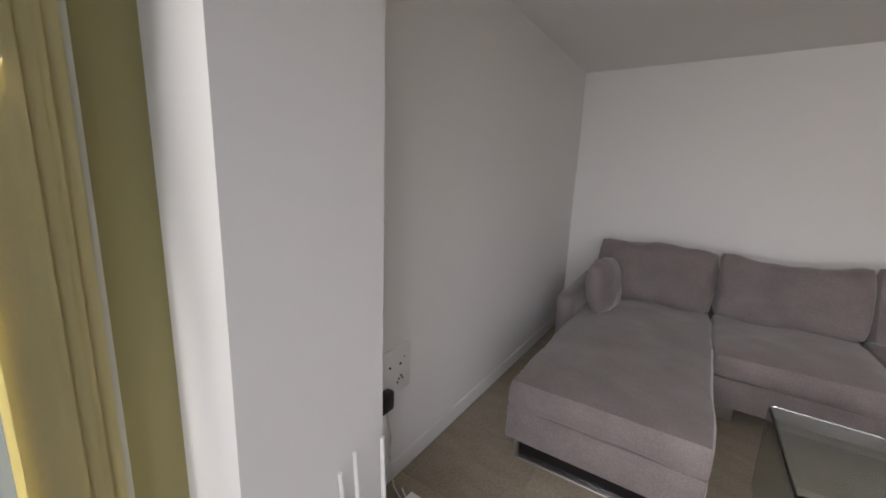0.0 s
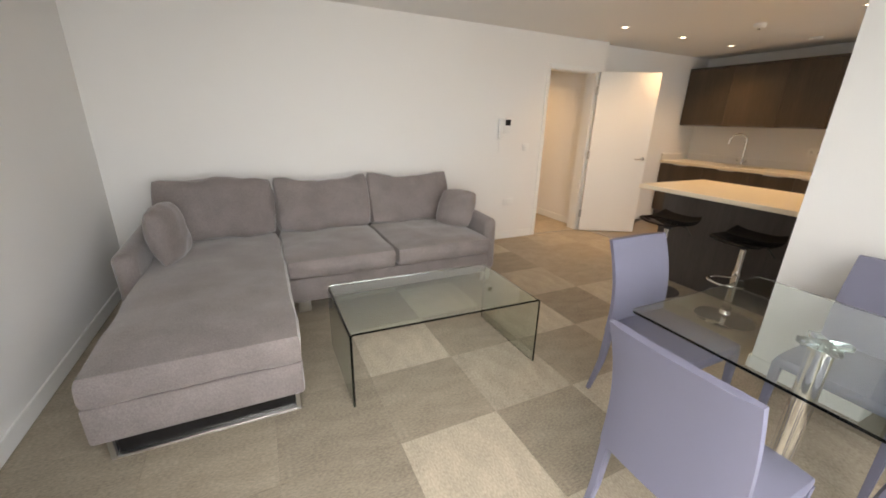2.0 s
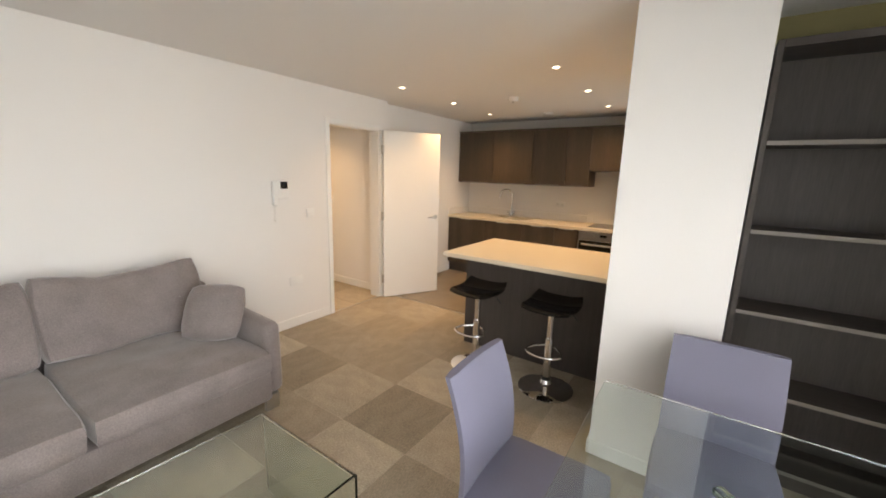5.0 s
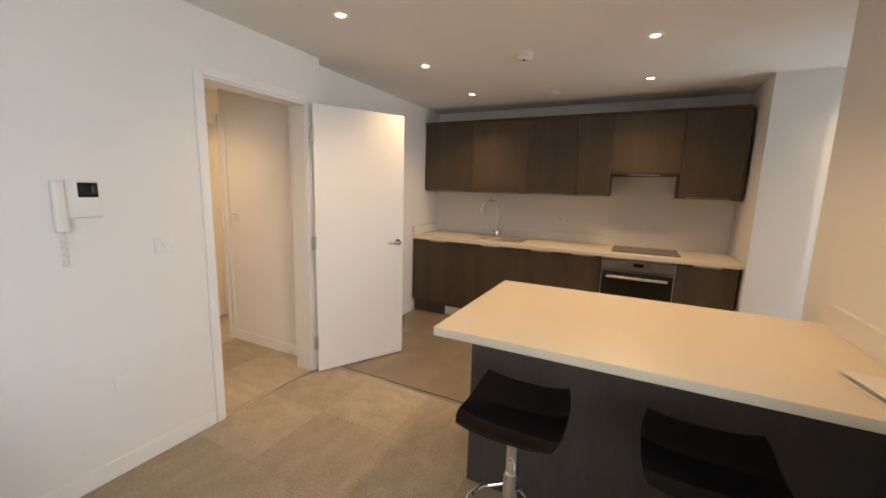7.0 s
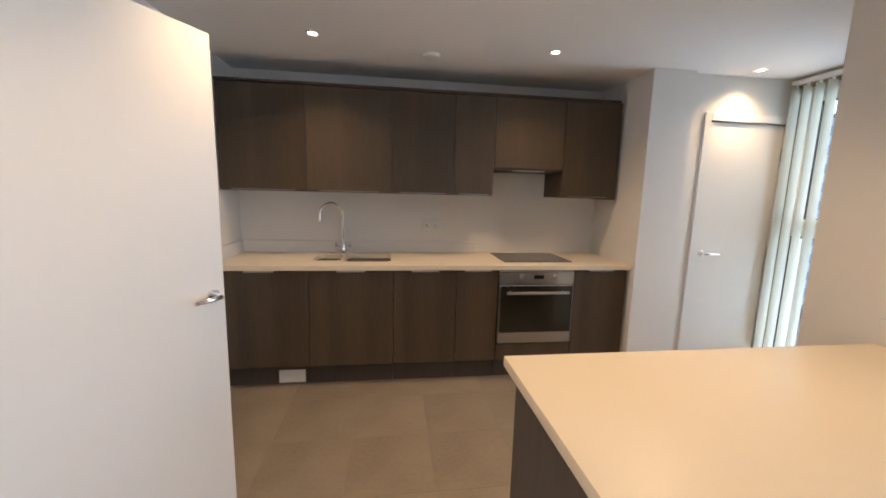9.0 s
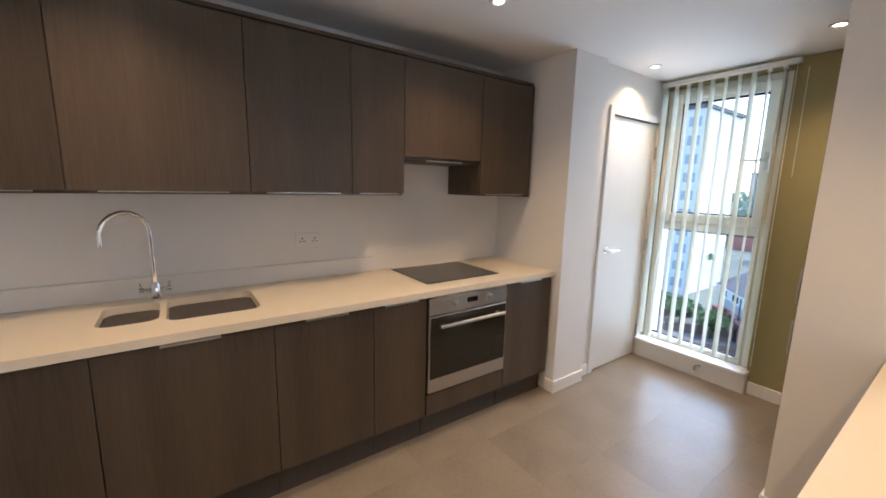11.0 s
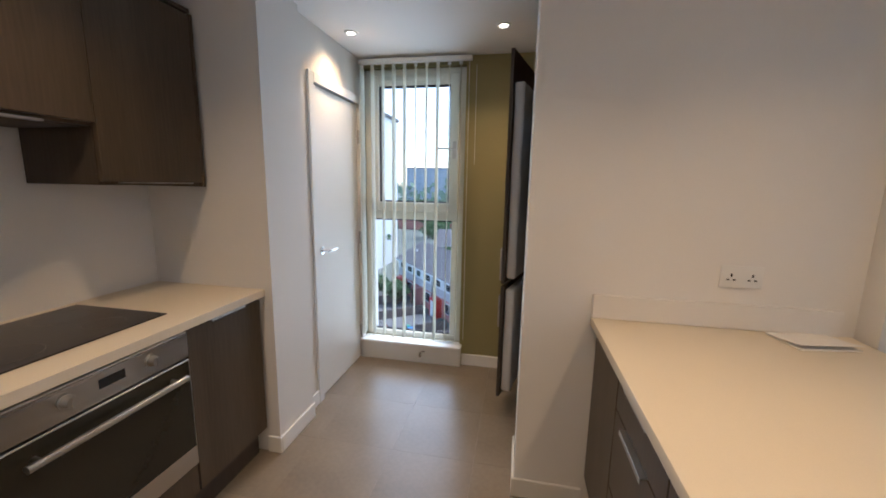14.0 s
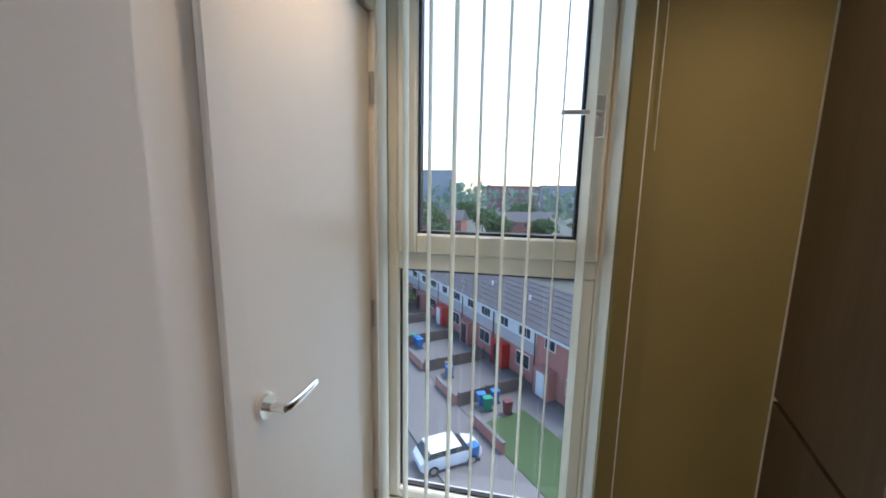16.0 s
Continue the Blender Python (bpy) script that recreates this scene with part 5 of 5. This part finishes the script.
def make_bin(m, mat, colour):
    b = thing("wheelie_bin", colour + " plastic wheelie bin in a front yard", "bin", m, group="wheelie bins")
    bm = bx(-0.26, 0.26, -0.3, 0.3, 0.06, 1.0)
    for v in bm.verts:
        if v.co.z < 0.5:
            v.co.x *= 0.8
            v.co.y *= 0.75
    part("body", bm, mat, b, local=True)
    part("lid", bx(-0.29, 0.29, -0.33, 0.36, 1.0, 1.07, bevel=0.02), mat, b, local=True)
    for x in (-0.24, 0.24):
        part("wheel", cyl((x - 0.03, -0.25, 0.1), (x + 0.03, -0.25, 0.1), 0.1, seg=12), BLACK, b, local=True)


for u, v, mat, colour in ((4.6, 5.7, BINGREEN, "green"), (5.3, 5.8, BINBLUE, "blue"), (5.2, 4.6, BINBLUE, "blue"), (3.6, 4.6, BINBROWN, "brown"), (10.2, 5.9, BINBLUE, "blue"), (10.9, 5.6, FENCE, "grey"), (16.8, 5.8, BINBLUE, "blue"), (17.5, 5.8, BINBLUE, "blue"), (18.2, 6.0, BINGREEN, "green"), (30, 8.5, BINBLUE, "blue"), (0.5, 9.5, BINBLUE, "blue")):
    make_bin(ROW @ pose(u, v, 0.12 if v > 7.5 else 0.05, 0, 0, 12 * math.sin(u)), mat, colour)


def make_car(m, paint, label):
    c = thing("parked_car", label, "car", m, group="parked cars")
    sec = [(-2.0, 0.45, 0.55), (-1.95, 0.35, 0.85), (-1.35, 0.28, 0.98), (-0.75, 0.28, 1.02), (0.9, 0.28, 1.02), (1.75, 0.28, 0.98), (2.0, 0.4, 0.75)]
    bm = bmesh.new()
    loops = []
    for x, z0, z1 in sec:
        w = 0.86 if -1.9 < x < 1.9 else 0.72
        loops.append([bm.verts.new((x, s * w * k, z)) for s, k, z in ((-1, 0.95, z0), (-1, 1.0, (z0 + z1) / 2), (-1, 0.92, z1), (1, 0.92, z1), (1, 1.0, (z0 + z1) / 2), (1, 0.95, z0))])
    for a, b in zip(loops, loops[1:]):
        for k in range(6):
            bm.faces.new((a[k], a[(k + 1) % 6], b[(k + 1) % 6], b[k]))
    bm.faces.new(loops[0])
    bm.faces.new(loops[-1])
    part("body", bm, paint, c, local=True)

    def cabin(grow, z0, z1, mat, name, x0, x1, t0, t1):
        bm = bmesh.new()
        lo = [bm.verts.new(p) for p in ((x0, -0.78 * grow, z0), (x1, -0.78 * grow, z0), (x1, 0.78 * grow, z0), (x0, 0.78 * grow, z0))]
        hi = [bm.verts.new(p) for p in ((t0, -0.62 * grow, z1), (t1, -0.62 * grow, z1), (t1, 0.62 * grow, z1), (t0, 0.62 * grow, z1))]
        bm.faces.new(hi)
        bm.faces.new(lo[::-1])
        for k in range(4):
            bm.faces.new((lo[k], lo[(k + 1) % 4], hi[(k + 1) % 4], hi[k]))
        part(name, bm, mat, c, local=True)

    cabin(1.0, 1.0, 1.42, DGLASS, "windows", -1.15, 1.75, -0.45, 1.35)
    cabin(0.98, 1.40, 1.48, paint, "roof", -0.55, 1.42, -0.40, 1.30)
    for x in (-1.25, 1.25):
        for y in (-0.78, 0.78):
            t = part("wheel", cyl((x, y - 0.1, 0.31), (x, y + 0.1, 0.31), 0.31, seg=18), BLACK, c, local=True)
            part("rim", cyl((x, y - 0.105, 0.31), (x, y + 0.105, 0.31), 0.19, seg=14), STEEL, t, local=True)


make_car(pose(5.6, -23.4, G + 0.03, 0, 0, 35), CARW, "white hatchback parked in the court below")
for u, v, a, k in ((37, 14, 0, CARW), (43, 14, 0, BINBLUE), (52, 18, 5, FENCE), (33, 23, 60, FENCE), (49, 30, 10, CARW)):
    make_car(ROW @ pose(u, v, 0.03, 0, 0, a), k, "small car parked along the far road")


def make_tree(x, y, h, r, seed):
    t = thing("tree", "broad green leafy street tree", "tree", pose(x, y, G), group="street trees")
    rnd = random.Random(seed)
    bm = tube([(x, y, G), (x + 0.1, y, G + h * 0.3), (x - 0.1, y + 0.1, G + h * 0.7)], [0.25, 0.18, 0.06], 8)
    for k in range(5):
        a = k * 1.26 + rnd.random()
        tube([(x, y, G + h * (0.3 + 0.07 * k)), (x + math.cos(a) * r * 0.6, y + math.sin(a) * r * 0.6, G + h * (0.5 + 0.08 * k))], [0.1, 0.03], 6, bm=bm)
    part("trunk", bm, BARK, t)
    verts, faces = [], []
    for k in range(900):
        d = Vector((rnd.gauss(0, 1), rnd.gauss(0, 1), rnd.gauss(0, 1))).normalized()
        lump = 0.75 + 0.4 * noise.noise(d * 2.0 + Vector((seed, 0, 0)))
        p = Vector((x, y, G + h * 0.66)) + Vector((d.x * r, d.y * r, d.z * h * 0.34)) * lump * (0.55 + 0.45 * rnd.random())
        q = Euler((rnd.random() * 6, rnd.random() * 6, rnd.random() * 6)).to_matrix()
        s = 0.28 + 0.3 * rnd.random()
        b = len(verts)
        verts += [p + q @ Vector(c) * s for c in ((-1, -0.5, 0), (0.2, -0.8, 0.15), (1, 0.1, 0), (0.1, 0.8, -0.15))]
        faces.append((b, b + 1, b + 2, b + 3))
    me = bpy.data.meshes.new("crown")
    me.from_pydata([v - Vector((x, y, G)) for v in verts], [], faces)
    me.materials.append(LEAF)
    ob = new("crown", me)
    ob.parent = t


trees = [(17, -50, 3.2, 2.2), (21, -52, 3.4, 2.4), (13, -66, 6, 3), (25, -53, 3.2, 2.3), (29, -55, 3.6, 2.4), (30, -75, 9, 4), (20, -90, 9, 4.5), (36, -95, 10, 5), (8, -105, 10, 5), (-4, -110, 9, 5), (28, -115, 11, 6), (14, -125, 11, 6), (48, -120, 12, 6), (-16, -118, 10, 5), (2, -150, 12, 7), (24, -160, 12, 7), (40, -150, 12, 7), (-22, -155, 12, 7), (60, -160, 13, 7), (-10, -26, 6, 2.5), (-24, -60, 9, 4)]
for i, (x, y, h, r) in enumerate(trees):
    make_tree(x, y, h, r, i + 3)


def gable_house(x, y, w, d, turn, hgt, n):
    m = pose(x, y, G, 0, 0, turn)
    h = thing("brick_house", "red brick house with a dark pitched roof", "house", m, group="houses further off")
    part("wall", bx(-w / 2, w / 2, -d / 2, d / 2, 0, hgt), BRICK, h, local=True)
    bm = bmesh.new()
    a = [bm.verts.new(p) for p in ((-w / 2 - 0.3, -d / 2 - 0.4, hgt), (w / 2 + 0.3, -d / 2 - 0.4, hgt), (w / 2 + 0.3, d / 2 + 0.4, hgt), (-w / 2 - 0.3, d / 2 + 0.4, hgt), (-w / 2 - 0.3, 0, hgt + d * 0.32), (w / 2 + 0.3, 0, hgt + d * 0.32))]
    for q in ((0, 1, 5, 4), (2, 3, 4, 5), (0, 4, 3), (1, 2, 5), (3, 2, 1, 0)):
        bm.faces.new([a[k] for k in q])
    part("roof", bm, ROOF, h, local=True, round_off=False)
    for s in (-1, 1):
        for k in range(n):
            u = -w / 2 + (k + 0.5) * w / n
            f = part("window", bx(u - 0.6, u + 0.6, s * d / 2 - 0.05, s * d / 2 + 0.05, hgt - 1.6, hgt - 0.5), WBOARD, h, local=True)
            part("pane", bx(u - 0.5, u + 0.5, s * d / 2 - 0.06, s * d / 2 + 0.06, hgt - 1.5, hgt - 0.6), DGLASS, f, local=True)


gable_house(9, -82, 17, 10, 5, 3.8, 4)
gable_house(-7, -80, 12, 10, 95, 4.0, 3)
gable_house(-24, -88, 14, 9, 10, 5, 4)
gable_house(3, -140, 22, 10, 8, 5, 6)
gable_house(34, -140, 24, 10, -4, 5, 6)
gable_house(-14, -22, 12, 8, 40, 5, 3)


def far_block(x, y, w, d, hgt, floors, cols, mat, label):
    b = thing("apartment_block", label, "building", pose(x, y, G))
    part("wall", bx(x - w / 2, x + w / 2, y - d / 2, y + d / 2, G, G + hgt), mat, b)
    part("roof", bx(x - w / 2 - 0.3, x + w / 2 + 0.3, y - d / 2 - 0.3, y + d / 2 + 0.3, G + hgt, G + hgt + 0.6), ROOF, b)
    for f in range(floors):
        for c in range(cols):
            u = x - w / 2 + (c + 0.5) * w / cols
            z = G + 1.2 + f * (hgt - 1) / floors
            part("window", bx(u - w / cols * 0.3, u + w / cols * 0.3, y + d / 2, y + d / 2 + 0.1, z, z + hgt / floors * 0.5), HAZEGLASS, b)


far_block(64, -270, 30, 14, 27, 7, 11, HAZEBLOCK, "long grey apartment block on the skyline")
far_block(40, -74, 26, 14, 29, 10, 9, WBOARD, "tall pale apartment block beyond the gardens")
far_block(8, -265, 34, 14, 17, 4, 8, BRICK, "red brick block on the skyline")
far_block(-34, -300, 46, 14, 18, 4, 8, HAZEBLOCK, "low pale block on the skyline")
far_block(-60, -70, 24, 12, 14, 4, 6, BRICK, "red brick flats beyond the side window")
woods_v, woods_f = [], []
rnd = random.Random(5)
for k in range(5000):
    a = rnd.uniform(-1.4, 1.4)
    r = rnd.uniform(180, 420)
    p = Vector((math.sin(a) * r, -math.cos(a) * r, G + rnd.uniform(0.5, 22) * (0.7 + 0.4 * noise.noise(Vector((a * 9, r * 0.01, 0))))))
    q = Euler((rnd.random() * 6, rnd.random() * 6, rnd.random() * 6)).to_matrix()
    s = rnd.uniform(1.5, 3.2)
    b = len(woods_v)
    woods_v += [p + q @ Vector(c) * s for c in ((-1, -0.5, 0), (0.2, -0.8, 0.3), (1, 0.1, 0), (0.1, 0.8, -0.3))]
    woods_f.append((b, b + 1, b + 2, b + 3))
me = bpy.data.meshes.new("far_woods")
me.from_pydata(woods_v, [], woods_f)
me.materials.append(HAZELEAF)
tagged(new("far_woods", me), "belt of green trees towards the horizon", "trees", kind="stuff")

# ---- floor tiles ----
def tile_field(parent_name, label, x0, x1, y0, y1, ox, oy, sx, sy, gap, thick, choose, clip=()):
    holder = part(parent_name, bx(x0, x1, y0, y1, -0.0115, -0.006), GROUT, round_off=False)
    tagged(holder, label, "floor", kind="structure")
    shared = {}
    i0, i1 = math.floor((x0 - ox) / sx), math.ceil((x1 - ox) / sx)
    j0, j1 = math.floor((y0 - oy) / sy), math.ceil((y1 - oy) / sy)
    for i in range(i0, i1):
        for j in range(j0, j1):
            a0, a1 = max(x0, ox + i * sx), min(x1, ox + (i + 1) * sx)
            b0, b1 = max(y0, oy + j * sy), min(y1, oy + (j + 1) * sy)
            if a1 - a0 < 0.02 or b1 - b0 < 0.02:
                continue
            mat = choose(i, j)
            w, d = round(a1 - a0 - gap, 4), round(b1 - b0 - gap, 4)
            key = (w, d, mat.name)
            if key not in shared:
                bm = bx(-w / 2, w / 2, -d / 2, d / 2, -thick, 0.0)
                bmesh.ops.bevel(bm, geom=[e for e in bm.edges if e.verts[0].co.z > -0.001 and e.verts[1].co.z > -0.001], offset=0.0006 if thick == 0.006 else 0.0001, segments=1, affect="EDGES")
                me = bpy.data.meshes.new("floor_tile")
                bm.to_mesh(me)
                bm.free()
                me.materials.append(mat)
                shared[key] = me
            t = new("floor_tile", shared[key])
            t.parent = holder
            t.location = ((a0 + a1) / 2, (b0 + b1) / 2, 0.0)
    return holder


def carpet(i, j):
    odd = random.Random(i * 31 + j * 17 + 5).random()
    if i > 0:
        if (i + j) % 2:
            return CARPET_B if odd < 0.85 else CARPET_C
        return CARPET_C if odd < 0.55 else CARPET_A
    return CARPET_A if (i + j) % 2 == 0 and i > -2 else CARPET_B


tile_field("floor_living", "carpet tiles in a light and dark checkerboard", -4.66, 0.885, -4.40, 0.0, -2.22, -2.567, 0.518, 0.522, 0.0008, 0.006, carpet)
tile_field("floor_hall", "beige carpet tiles in the hall", -0.36, 2.2, 0.005, 1.75, -2.22, -2.567, 0.518, 0.522, 0.002, 0.006, lambda i, j: CARPET_A)
tile_field("floor_kitchen", "brown stone-look floor tiles", 0.905, 3.08, -4.25, 0.12, 0.92, -0.9, 0.45, 0.45, 0.0006, 0.0055, lambda i, j: VINYL)
tagged(part("threshold_strip", bx(0.886, 0.904, -1.53, -0.001, -0.006, 0.004, bevel=0.002, seg=1), STEEL), "thin metal strip between carpet and tiles", "threshold", kind="structure")
tagged(part("threshold_strip_hall", bx(0.037, 0.740, 0.0, 0.02, -0.004, 0.004, bevel=0.002, seg=1), STEEL), "thin metal strip in the doorway", "threshold", kind="structure")
